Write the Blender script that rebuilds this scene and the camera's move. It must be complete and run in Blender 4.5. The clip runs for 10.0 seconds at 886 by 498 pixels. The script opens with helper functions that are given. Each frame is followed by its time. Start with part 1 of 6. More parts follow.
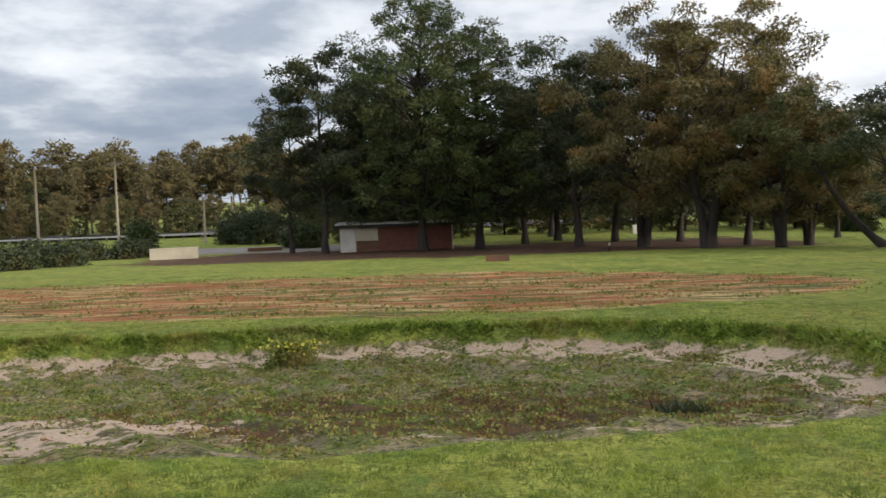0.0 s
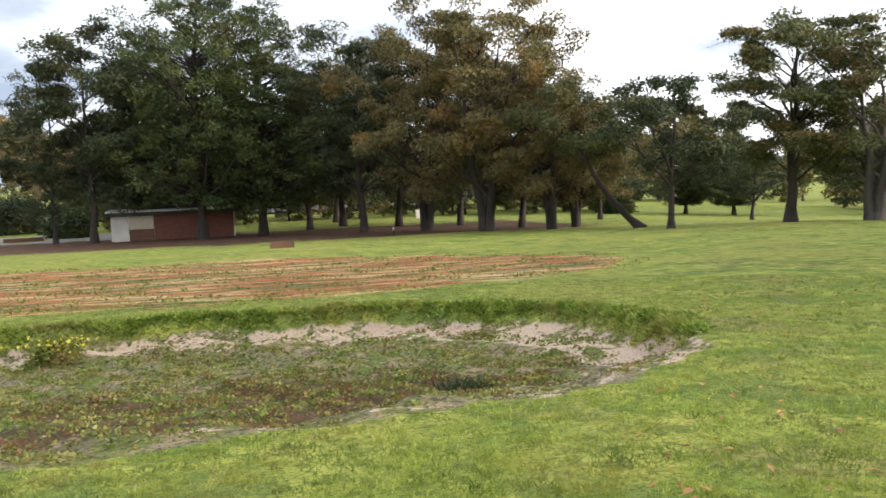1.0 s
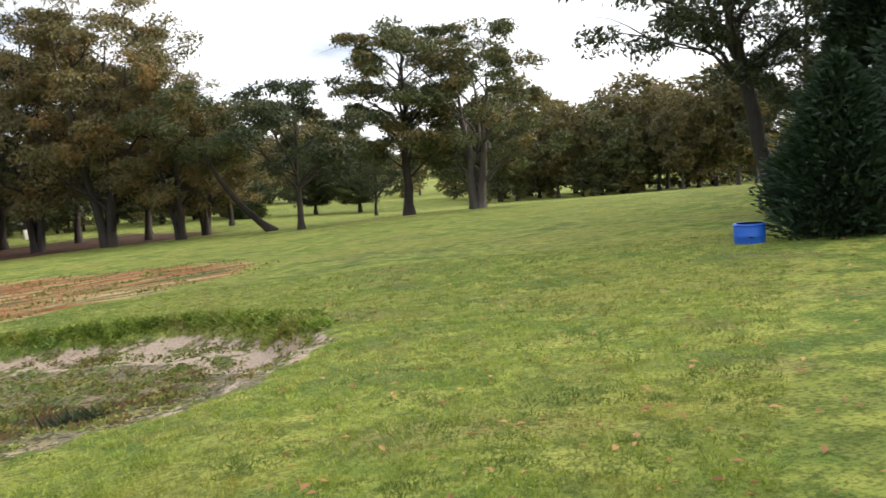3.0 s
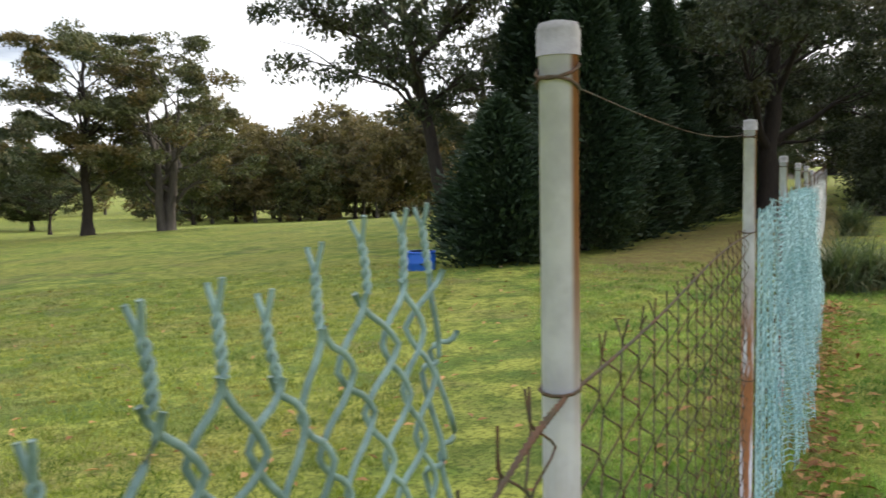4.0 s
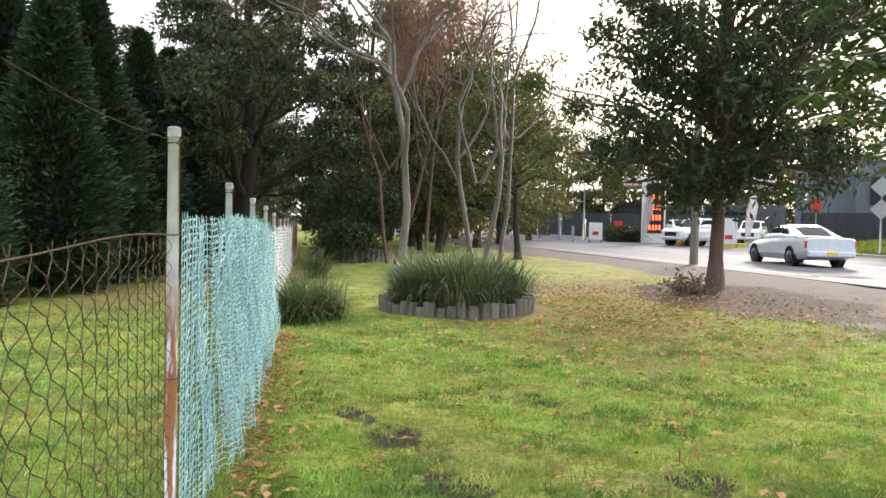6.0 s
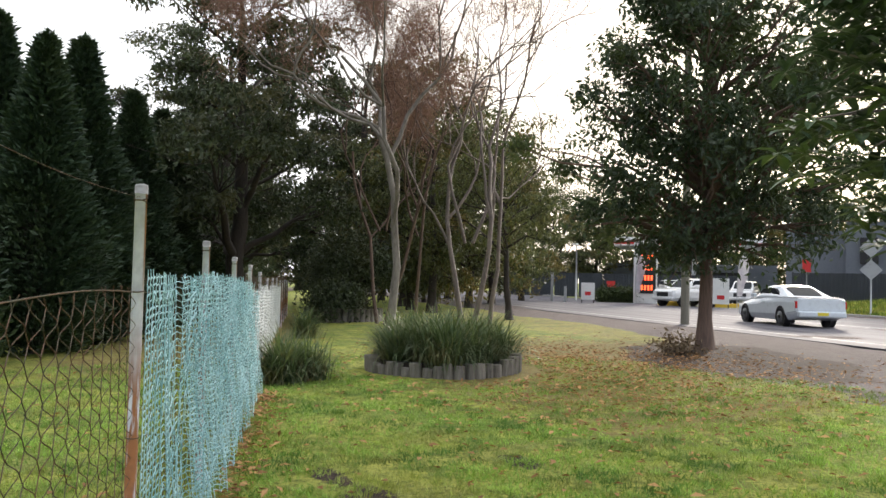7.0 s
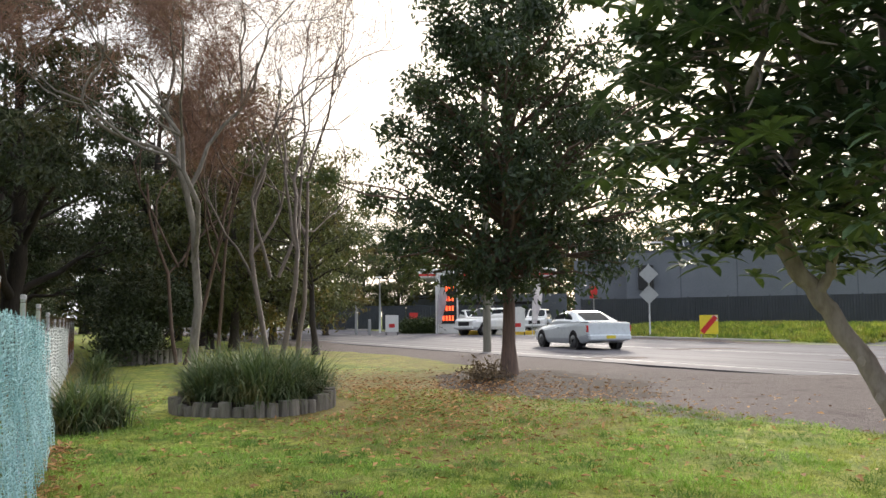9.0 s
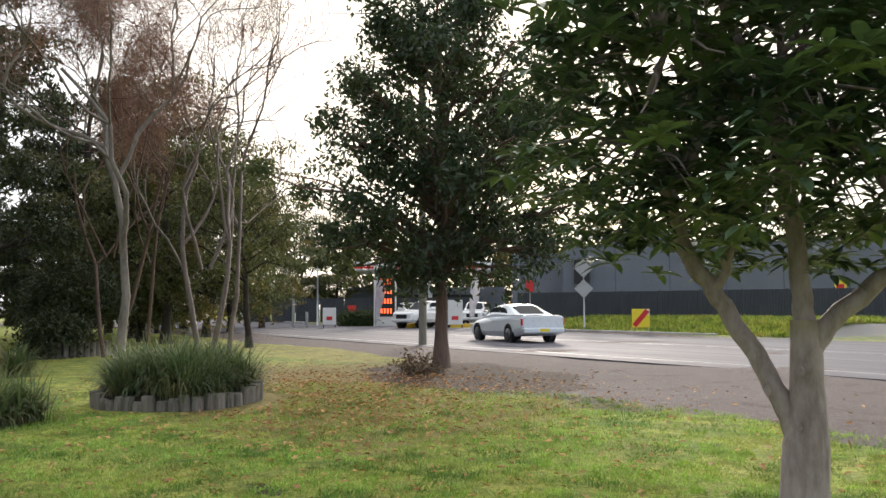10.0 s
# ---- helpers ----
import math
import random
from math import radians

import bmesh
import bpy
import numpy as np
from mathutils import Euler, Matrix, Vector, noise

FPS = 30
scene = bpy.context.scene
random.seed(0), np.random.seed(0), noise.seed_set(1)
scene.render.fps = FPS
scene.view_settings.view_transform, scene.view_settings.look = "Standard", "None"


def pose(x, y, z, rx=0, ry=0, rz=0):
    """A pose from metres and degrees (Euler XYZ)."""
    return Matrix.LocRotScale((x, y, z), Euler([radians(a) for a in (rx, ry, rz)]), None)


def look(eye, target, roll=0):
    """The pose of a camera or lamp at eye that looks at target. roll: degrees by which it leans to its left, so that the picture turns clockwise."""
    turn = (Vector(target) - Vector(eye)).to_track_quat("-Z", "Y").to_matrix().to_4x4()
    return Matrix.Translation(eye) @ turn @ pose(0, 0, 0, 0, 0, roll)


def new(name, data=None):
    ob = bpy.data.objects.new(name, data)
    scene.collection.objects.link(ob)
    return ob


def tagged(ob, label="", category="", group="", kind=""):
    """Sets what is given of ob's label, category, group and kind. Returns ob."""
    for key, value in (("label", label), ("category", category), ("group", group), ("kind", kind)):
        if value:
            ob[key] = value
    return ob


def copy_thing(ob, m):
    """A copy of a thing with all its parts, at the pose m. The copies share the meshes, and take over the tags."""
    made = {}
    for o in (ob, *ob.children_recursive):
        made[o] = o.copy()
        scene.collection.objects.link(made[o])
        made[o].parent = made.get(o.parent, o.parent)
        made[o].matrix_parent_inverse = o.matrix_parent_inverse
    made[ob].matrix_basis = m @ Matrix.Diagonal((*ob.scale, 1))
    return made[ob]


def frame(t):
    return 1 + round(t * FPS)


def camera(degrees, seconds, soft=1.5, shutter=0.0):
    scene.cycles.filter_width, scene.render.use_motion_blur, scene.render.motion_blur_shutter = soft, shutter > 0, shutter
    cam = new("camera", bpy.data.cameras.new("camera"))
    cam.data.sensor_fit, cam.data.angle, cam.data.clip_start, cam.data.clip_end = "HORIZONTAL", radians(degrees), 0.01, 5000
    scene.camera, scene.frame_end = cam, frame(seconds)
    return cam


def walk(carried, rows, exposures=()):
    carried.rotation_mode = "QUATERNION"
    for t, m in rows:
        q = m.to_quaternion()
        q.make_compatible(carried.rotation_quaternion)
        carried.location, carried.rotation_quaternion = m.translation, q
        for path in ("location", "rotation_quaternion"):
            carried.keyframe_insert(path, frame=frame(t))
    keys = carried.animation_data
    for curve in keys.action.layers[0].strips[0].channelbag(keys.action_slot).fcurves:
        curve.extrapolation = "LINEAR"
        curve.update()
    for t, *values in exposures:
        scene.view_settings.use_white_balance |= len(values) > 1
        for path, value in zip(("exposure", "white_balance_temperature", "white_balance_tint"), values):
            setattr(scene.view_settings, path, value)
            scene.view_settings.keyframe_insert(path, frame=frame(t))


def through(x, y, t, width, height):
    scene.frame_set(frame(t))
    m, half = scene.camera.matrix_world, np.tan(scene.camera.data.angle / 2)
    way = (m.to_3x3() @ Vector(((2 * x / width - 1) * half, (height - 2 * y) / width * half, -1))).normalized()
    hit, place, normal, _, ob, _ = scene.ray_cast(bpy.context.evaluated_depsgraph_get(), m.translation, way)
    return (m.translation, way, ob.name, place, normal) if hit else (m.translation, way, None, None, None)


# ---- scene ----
cam = camera(55.6, 10.0, shutter=0.15)
METRES, EYE, TILT, LEAN, TURN = 1.6, 1.65, 0.0, 3.4, 0.0
ROWS = [
    (0.0, 0.0, 0.0, 0.0, 0.1, -3.75, -1.52),
    (0.5, 0.0106, 0.0099, -0.0029, -7.05, -4.24, -1.39),
    (1.0, 0.0283, 0.0186, -0.0068, -14.46, -4.35, -1.43),
    (1.5, 0.043, 0.0291, -0.0097, -21.72, -4.74, -1.56),
    (2.0, 0.0672, 0.0389, -0.0108, -27.24, -5.14, -0.72),
    (3.5, 0.2504, -0.0703, -0.0232, -47.96, -3.45, 1.62),
    (4.0, 0.3497, -0.1448, -0.038, -59.3, -2.62, -0.4),
    (4.5, 0.3896, -0.2057, -0.0614, -70.67, -1.27, -1.72),
    (5.0, 0.3735, -0.256, -0.1043, -82.73, -0.98, -0.74),
    (5.5, 0.337, -0.2675, -0.1503, -91.52, -1.62, -1.07),
    (7.0, 0.3254, -0.3698, -0.162, -93.64, 5.49, -1.17),
    (7.5, 0.3316, -0.3563, -0.1722, -95.7, 6.15, -1.65),
    (8.0, 0.339, -0.3263, -0.1743, -100.4, 6.45, -0.86),
    (8.5, 0.3597, -0.2876, -0.1754, -104.58, 7.38, 0.87),
    (9.0, 0.396, -0.2805, -0.1848, -106.93, 7.8, 1.5),
    (9.5, 0.3672, -0.3179, -0.1823, -109.11, 7.67, 1.83),
    (10.0, 0.3263, -0.3658, -0.1833, -110.99, 7.2, 1.5),
]
walk(cam, [(t, pose(0, 0, EYE, TILT, LEAN, TURN) @ pose(METRES * x, METRES * y, METRES * z, 90 + pitch, roll, yaw)) for t, x, y, z, yaw, pitch, roll in ROWS],
     exposures=[(0.0, 0.35), (0.5, 0.75), (1.0, 1.05), (2.0, 1.05), (4.0, 0.85), (4.6, 1.25), (5.5, 1.65), (7.0, 0.98), (10.0, 0.85)])

# ---- sky and sun ----
SUN_AZ, SUN_EL = radians(118), radians(14)
sun_way = Vector((math.sin(SUN_AZ) * math.cos(SUN_EL), math.cos(SUN_AZ) * math.cos(SUN_EL), math.sin(SUN_EL)))
sun = new("sun", bpy.data.lights.new("sun", "SUN"))
sun.data.energy, sun.data.angle, sun.data.color = 2.4, radians(10), (1.0, 0.90, 0.80)
sun.matrix_world = look(sun_way * 60, (0, 0, 0))


class Nodes:
    """A short way to write node trees."""

    def __init__(self, tree):
        self.tree = tree
        tree.nodes.clear()

    def add(self, kind, inputs=None, **settings):
        n = self.tree.nodes.new(kind)
        for k, v in settings.items():
            setattr(n, k, v)
        for k, v in (inputs or {}).items():
            self.put(n.inputs[k], v)
        return n

    def put(self, socket, v):
        if isinstance(v, bpy.types.NodeSocket):
            self.tree.links.new(v, socket)
        else:
            socket.default_value = v

    def noise(self, vec, scale, detail=4.0, rough=0.6, stretch=None):
        if stretch:
            vec = self.add("ShaderNodeVectorMath", {0: vec, 1: stretch}, operation="MULTIPLY").outputs[0]
        return self.add("ShaderNodeTexNoise", {"Vector": vec, "Scale": scale, "Detail": detail, "Roughness": rough}).outputs["Fac"]

    def ramp(self, fac, stops, smooth=False):
        n = self.add("ShaderNodeValToRGB", {"Fac": fac})
        e = n.color_ramp.elements
        while len(e) < len(stops):
            e.new(0.5)
        for s, (p, c) in zip(e, stops):
            s.position = p
            s.color = (*c, 1.0) if len(c) == 3 else c
        if smooth:
            n.color_ramp.interpolation = "EASE"
        return n.outputs["Color"]

    def step(self, fac, lo, hi):
        return self.add("ShaderNodeMapRange", {"Value": fac, "From Min": lo, "From Max": hi}, interpolation_type="SMOOTHSTEP").outputs[0]

    def mix(self, fac, a, b, how="MIX"):
        n = self.add("ShaderNodeMix", data_type="RGBA", blend_type=how)
        self.put(n.inputs[0], fac)
        for sock, v in ((n.inputs[6], a), (n.inputs[7], b)):
            self.put(sock, (*v, 1.0) if isinstance(v, tuple) and len(v) == 3 else v)
        return n.outputs[2]

    def math(self, op, a, b=0.0):
        return self.add("ShaderNodeMath", {0: a, 1: b}, operation=op).outputs[0]


world = bpy.data.worlds.new("world")
scene.world = world
world.use_nodes = True
w = Nodes(world.node_tree)
sky = w.add("ShaderNodeTexSky", sky_type="NISHITA", sun_disc=False, sun_elevation=SUN_EL, sun_rotation=SUN_AZ, air_density=1.0, dust_density=2.0)
way = w.add("ShaderNodeTexCoord").outputs["Generated"]
sep = w.add("ShaderNodeSeparateXYZ", {0: way})
up = w.math("MAXIMUM", sep.outputs[2], 0.0)
flat = w.add("ShaderNodeVectorMath", {0: way, 1: w.add("ShaderNodeCombineXYZ", {0: w.math("ADD", up, 0.22), 1: w.math("ADD", up, 0.22), 2: 1.0}).outputs[0]}, operation="DIVIDE").outputs[0]
puffs = w.noise(flat, 1.5, 7.0, 0.55, (1.0, 1.0, 0.3))
toward = w.add("ShaderNodeVectorMath", {0: way, 1: tuple(sun_way)}, operation="DOT_PRODUCT").outputs["Value"]
cover = w.math("ADD", puffs, w.math("MULTIPLY", w.math("ADD", toward, 0.40), 0.27))
clouds = w.ramp(cover, [(0.30, (0.30, 0.36, 0.47)), (0.42, (0.44, 0.49, 0.58)), (0.53, (0.80, 0.84, 0.90)), (0.66, (1.01, 1.02, 1.06))])
glow = w.mix(w.step(toward, 0.80, 1.0), clouds, (1.42, 1.28, 1.10))
veil = w.mix(0.92, w.mix(1.0, sky.outputs[0], (0.12, 0.12, 0.12), "MULTIPLY"), glow)
w.add("ShaderNodeOutputWorld", {"Surface": w.add("ShaderNodeBackground", {"Color": veil, "Strength": 0.86}).outputs[0]})


# ---- materials ----
def material(name, base, other, scale=3.0, rough=0.8, bump=0.3, fine=40.0, metal=0.0, stretch=None, spread=0.5, object_random=0.0, spec=0.5):
    """A surface with colour varied at two scales, and fine relief."""
    m = bpy.data.materials.new(name)
    m.use_nodes = True
    n = Nodes(m.node_tree)
    v = n.add("ShaderNodeTexCoord").outputs["Object"]
    big = n.noise(v, scale, 5.0, 0.6, stretch)
    small = n.noise(v, fine, 4.0, 0.65, stretch)
    fac = n.math("ADD", n.math("MULTIPLY", big, 0.6), n.math("MULTIPLY", small, 0.4))
    col = n.mix(n.step(fac, 0.5 - spread * 0.3, 0.5 + spread * 0.3), base, other)
    if object_random:
        shade = n.math("ADD", n.math("MULTIPLY", n.add("ShaderNodeObjectInfo").outputs["Random"], object_random), 1.0 - object_random / 2)
        col = n.mix(1.0, col, n.add("ShaderNodeCombineXYZ", {0: shade, 1: shade, 2: shade}).outputs[0], "MULTIPLY")
    bsdf = n.add("ShaderNodeBsdfPrincipled", {"Base Color": col, "Metallic": metal, "Specular IOR Level": spec, "Roughness": n.math("ADD", n.math("MULTIPLY", small, 0.2), rough - 0.1)})
    if bump:
        n.put(bsdf.inputs["Normal"], n.add("ShaderNodeBump", {"Strength": bump, "Distance": 0.02, "Height": fac}).outputs[0])
    n.add("ShaderNodeOutputMaterial", {"Surface": bsdf.outputs[0]})
    return m


def leaf_material(name, dark, light, tint=None, through=0.3, rough=0.5, area=0.35, deep=None, tussock=0.0):
    """Leaves: each island its own shade, with patches over the crown; some light passes through."""
    m = bpy.data.materials.new(name)
    m.use_nodes = True
    n = Nodes(m.node_tree)
    v = n.add("ShaderNodeTexCoord").outputs["Object"]
    rnd = n.add("ShaderNodeNewGeometry").outputs["Random Per Island"]
    col = n.mix(rnd, dark, light)
    if tint:
        col = n.mix(n.math("MULTIPLY", n.step(n.noise(v, area, 3.0), 0.48, 0.66), 0.75), col, tint)
    if deep:
        col = n.mix(n.math("MULTIPLY", n.step(n.noise(v, area * 2.3, 4.0, 0.6), 0.46, 0.60), 0.75), col, deep)
    if tussock:
        worn = n.mix(n.math("MULTIPLY", n.step(n.noise(v, tussock * 0.35, 4.0, 0.65), 0.53, 0.62), 0.6), col, (0.30, 0.25, 0.10))
        # clump-scale noise darkens the blade colour, for shaded gaps between clumps
        rank = n.mix(1.0, worn, (0.56, 0.62, 0.42), "MULTIPLY")
        col = n.mix(n.step(n.noise(v, tussock, 5.0, 0.7), 0.44, 0.58), rank, worn)
    bsdf = n.add("ShaderNodeBsdfPrincipled", {"Base Color": col, "Roughness": rough, "Specular IOR Level": 0.35})
    trans = n.add("ShaderNodeBsdfTranslucent", {"Color": n.mix(1.0, col, (1.3, 1.35, 0.7), "MULTIPLY")})
    both = n.add("ShaderNodeMixShader", {0: through, 1: bsdf.outputs[0], 2: trans.outputs[0]})
    n.add("ShaderNodeOutputMaterial", {"Surface": both.outputs[0]})
    return m


def plain(name, colour, rough=0.5, metal=0.0, emit=0.0, clear=0.0, spec=0.5):
    m = bpy.data.materials.new(name)
    m.use_nodes = True
    n = Nodes(m.node_tree)
    v = n.add("ShaderNodeTexCoord").outputs["Object"]
    grime = n.noise(v, 6.0, 5.0)
    col = n.mix(n.step(grime, 0.45, 0.8), colour, tuple(c * 0.82 for c in colour))
    b = n.add("ShaderNodeBsdfPrincipled", {"Base Color": col, "Roughness": n.math("ADD", n.math("MULTIPLY", grime, 0.15), rough - 0.07), "Metallic": metal, "Coat Weight": clear, "Specular IOR Level": spec})
    if emit:
        n.put(b.inputs["Emission Color"], (*colour, 1.0))
        n.put(b.inputs["Emission Strength"], emit)
    n.add("ShaderNodeOutputMaterial", {"Surface": b.outputs[0]})
    return m


bark_grey = material("bark_grey", (0.11, 0.095, 0.08), (0.045, 0.038, 0.032), 2.0, 0.9, 0.6, 22.0, stretch=(1, 1, 0.25))
bark_dark = material("bark_dark", (0.05, 0.038, 0.03), (0.02, 0.016, 0.014), 2.0, 0.9, 0.6, 22.0, stretch=(1, 1, 0.25))
bark_pale = material("bark_pale", (0.25, 0.22, 0.19), (0.11, 0.092, 0.078), 2.5, 0.8, 0.4, 18.0, stretch=(1, 1, 0.3))
bark_red = material("bark_red", (0.17, 0.11, 0.085), (0.075, 0.05, 0.04), 3.0, 0.9, 0.8, 26.0, stretch=(1, 1, 0.12))
bark_pink = material("bark_pinkish", (0.40, 0.33, 0.31), (0.20, 0.155, 0.14), 3.0, 0.8, 0.5, 22.0, stretch=(1, 1, 0.4))
bark_smooth = material("bark_smooth", (0.22, 0.175, 0.15), (0.11, 0.085, 0.075), 4.0, 0.75, 0.35, 30.0, stretch=(1, 1, 0.35))
leaf_euc = leaf_material("leaf_eucalypt", (0.04, 0.055, 0.022), (0.13, 0.14, 0.055), (0.19, 0.13, 0.045), through=0.2)
leaf_brown = leaf_material("leaf_brownish", (0.075, 0.07, 0.03), (0.20, 0.165, 0.07), (0.27, 0.155, 0.05), through=0.22, area=0.3)
leaf_pine = leaf_material("leaf_pine", (0.02, 0.036, 0.012), (0.07, 0.095, 0.024), (0.11, 0.115, 0.03), through=0.12)
leaf_dark = leaf_material("leaf_dark", (0.022, 0.034, 0.016), (0.07, 0.09, 0.04), (0.10, 0.09, 0.035), through=0.14)
leaf_far = leaf_material("leaf_far", (0.085, 0.078, 0.036), (0.19, 0.155, 0.075), (0.26, 0.17, 0.07), area=0.15)
leaf_cypress = leaf_material("leaf_cypress", (0.016, 0.034, 0.018), (0.045, 0.075, 0.04), (0.055, 0.075, 0.03), through=0.15)
leaf_glossy = leaf_material("leaf_glossy", (0.04, 0.07, 0.045), (0.11, 0.165, 0.095), (0.15, 0.21, 0.07), through=0.15, rough=0.3, area=1.3)
leaf_box = leaf_material("leaf_brush_box", (0.022, 0.04, 0.022), (0.06, 0.085, 0.045), (0.08, 0.10, 0.04), rough=0.35)
leaf_twig = leaf_material("twig_reddish", (0.17, 0.095, 0.08), (0.34, 0.21, 0.17), None, through=0.1, rough=0.8)
leaf_strap = leaf_material("strap_leaf", (0.05, 0.085, 0.04), (0.13, 0.17, 0.085), (0.20, 0.17, 0.09), area=3.0)
leaf_weed = leaf_material("weed", (0.11, 0.14, 0.04), (0.42, 0.45, 0.14), (0.40, 0.28, 0.11), area=1.4, tussock=3.0)
leaf_grass = leaf_material("grass_blade", (0.245, 0.32, 0.06), (0.55, 0.58, 0.13), (0.60, 0.49, 0.14), area=0.7, through=0.25, deep=(0.08, 0.165, 0.04), tussock=4.0)
leaf_soft = leaf_material("soft_grass_blade", (0.24, 0.40, 0.075), (0.50, 0.70, 0.18), (0.56, 0.50, 0.18), area=0.55, through=0.25, deep=(0.06, 0.16, 0.035), tussock=4.5)
leaf_fallen = leaf_material("fallen_leaf", (0.20, 0.085, 0.035), (0.60, 0.34, 0.15), None, through=0.1, rough=0.8)
leaf_flower = leaf_material("flower", (0.75, 0.62, 0.05), (0.85, 0.78, 0.2), None, through=0.2)


# ---- mesh helpers ----
def smooth(a, b, v):
    u = np.clip((np.asarray(v, float) - a) / (b - a), 0.0, 1.0)
    return u * u * (3 - 2 * u)


class Buf:
    """Vertices and faces gathered from several pieces."""

    def __init__(self):
        self.v, self.f, self.n = [], [], 0

    def add(self, verts, faces):
        self.v.append(np.asarray(verts, float))
        self.f.extend((np.asarray(faces, int) + self.n).tolist() if isinstance(faces, np.ndarray) else [[i + self.n for i in f] for f in faces])
        self.n += len(verts)

    def mesh(self, name, mat, shade=True):
        me = bpy.data.meshes.new(name)
        me.from_pydata(np.concatenate(self.v).tolist(), [], self.f)
        me.materials.append(mat)
        if shade:
            me.polygons.foreach_set("use_smooth", [True] * len(me.polygons))
        me.update()
        return me


def tube(buf, pts, radii, sides=6, cap=True):
    """A round bar along pts."""
    pts = np.asarray(pts, float)
    radii = np.broadcast_to(np.asarray(radii, float), (len(pts),))
    tan = np.gradient(pts, axis=0)
    tan /= np.linalg.norm(tan, axis=1)[:, None] + 1e-9
    ref = np.where(np.abs(tan[:, 2:3]) > 0.9, np.array([[1.0, 0, 0]]), np.array([[0, 0, 1.0]]))
    if np.abs(tan[:, 2]).max() > 0.9:
        ref = np.tile([[1.0, 0.13, 0]], (len(pts), 1)) if np.abs(tan[:, 0]).max() < 0.9 else ref
    a = np.cross(tan, ref)
    a /= np.linalg.norm(a, axis=1)[:, None] + 1e-9
    b = np.cross(tan, a)
    th = np.linspace(0, 2 * np.pi, sides, endpoint=False)
    ring = pts[:, None] + radii[:, None, None] * (np.cos(th)[None, :, None] * a[:, None] + np.sin(th)[None, :, None] * b[:, None])
    k = np.arange(len(pts) - 1)[:, None] * sides
    i = np.arange(sides)[None]
    j = (i + 1) % sides
    faces = np.stack([k + i, k + j, k + j + sides, k + i + sides], -1).reshape(-1, 4)
    buf.add(ring.reshape(-1, 3), faces)
    if cap:
        m = buf.n - len(pts) * sides
        buf.f.append([m + q for q in range(sides)])
        buf.f.append([m + (len(pts) - 1) * sides + q for q in reversed(range(sides))])


def part(name, source, mat, parent=None, label="", shade=True):
    """Links a Buf, bmesh or mesh as one object, under its thing."""
    if isinstance(source, Buf):
        me = source.mesh(name, mat, shade)
    elif isinstance(source, bmesh.types.BMesh):
        me = bpy.data.meshes.new(name)
        bmesh.ops.recalc_face_normals(source, faces=source.faces)
        source.to_mesh(me)
        source.free()
        me.materials.append(mat)
    else:
        me = source
    ob = new(name, me)
    if parent:
        ob.parent = parent
    if label:
        tagged(ob, label)
    return ob


def thing(name, at, label, category, group="", turn=0.0, kind=""):
    ob = new(name)
    ob.empty_display_size = 0.2
    ob.matrix_world = pose(*at, 0, 0, turn)
    return tagged(ob, label, category, group, kind)


def box(bm, x0, x1, y0, y1, z0, z1, bevel=0.0):
    r = bmesh.ops.create_cube(bm, size=1.0, matrix=Matrix.LocRotScale(((x0 + x1) / 2, (y0 + y1) / 2, (z0 + z1) / 2), None, (x1 - x0, y1 - y0, z1 - z0)))
    if bevel:
        edges = list({e for v in r["verts"] for e in v.link_edges})
        bmesh.ops.bevel(bm, geom=edges, offset=bevel, segments=2, affect="EDGES", profile=0.5)
    return bm


def boxes(*args, bevel=0.0):
    bm = bmesh.new()
    for a in args:
        box(bm, *a, bevel=bevel)
    return bm


def leaves(buf, rng, centres, length, width, droop=0.3, jitter=0.35, fold=0.15, ways=None):
    """Pointed, slightly folded leaves at centres."""
    n = len(centres)
    if n == 0:
        return
    d = rng.normal(size=(n, 3)) if ways is None else ways + rng.normal(size=(n, 3)) * 0.35
    d[:, 2] -= droop * 2.0
    d /= np.linalg.norm(d, axis=1)[:, None]
    s = np.cross(d, rng.normal(size=(n, 3)))
    s /= np.linalg.norm(s, axis=1)[:, None] + 1e-9
    up = np.cross(s, d)
    L = length * (1 + jitter * rng.uniform(-1, 1, (n, 1)))
    W = width * (1 + jitter * rng.uniform(-1, 1, (n, 1)))
    c = np.asarray(centres)
    v = np.stack([c, c + d * L * 0.45 + s * W * 0.5 + up * W * fold, c + d * L, c + d * L * 0.45 - s * W * 0.5 + up * W * fold], 1)
    buf.add(v.reshape(-1, 3), np.arange(n * 4).reshape(-1, 4))


def bend(rng, a, b, lift, n=6, wob=0.06):
    """A limb's line from a to b that starts off rising."""
    a, b = np.asarray(a, float), np.asarray(b, float)
    t = np.linspace(0, 1, n)[:, None]
    L = np.linalg.norm(b - a)
    mid = a * 0.55 + b * 0.45 + np.array([0, 0, lift * L]) + rng.normal(size=3) * wob * L
    p = (1 - t) ** 2 * a + 2 * t * (1 - t) * mid + t ** 2 * b
    p[1:-1] += rng.normal(size=(n - 2, 3)) * wob * 0.35 * L
    return p


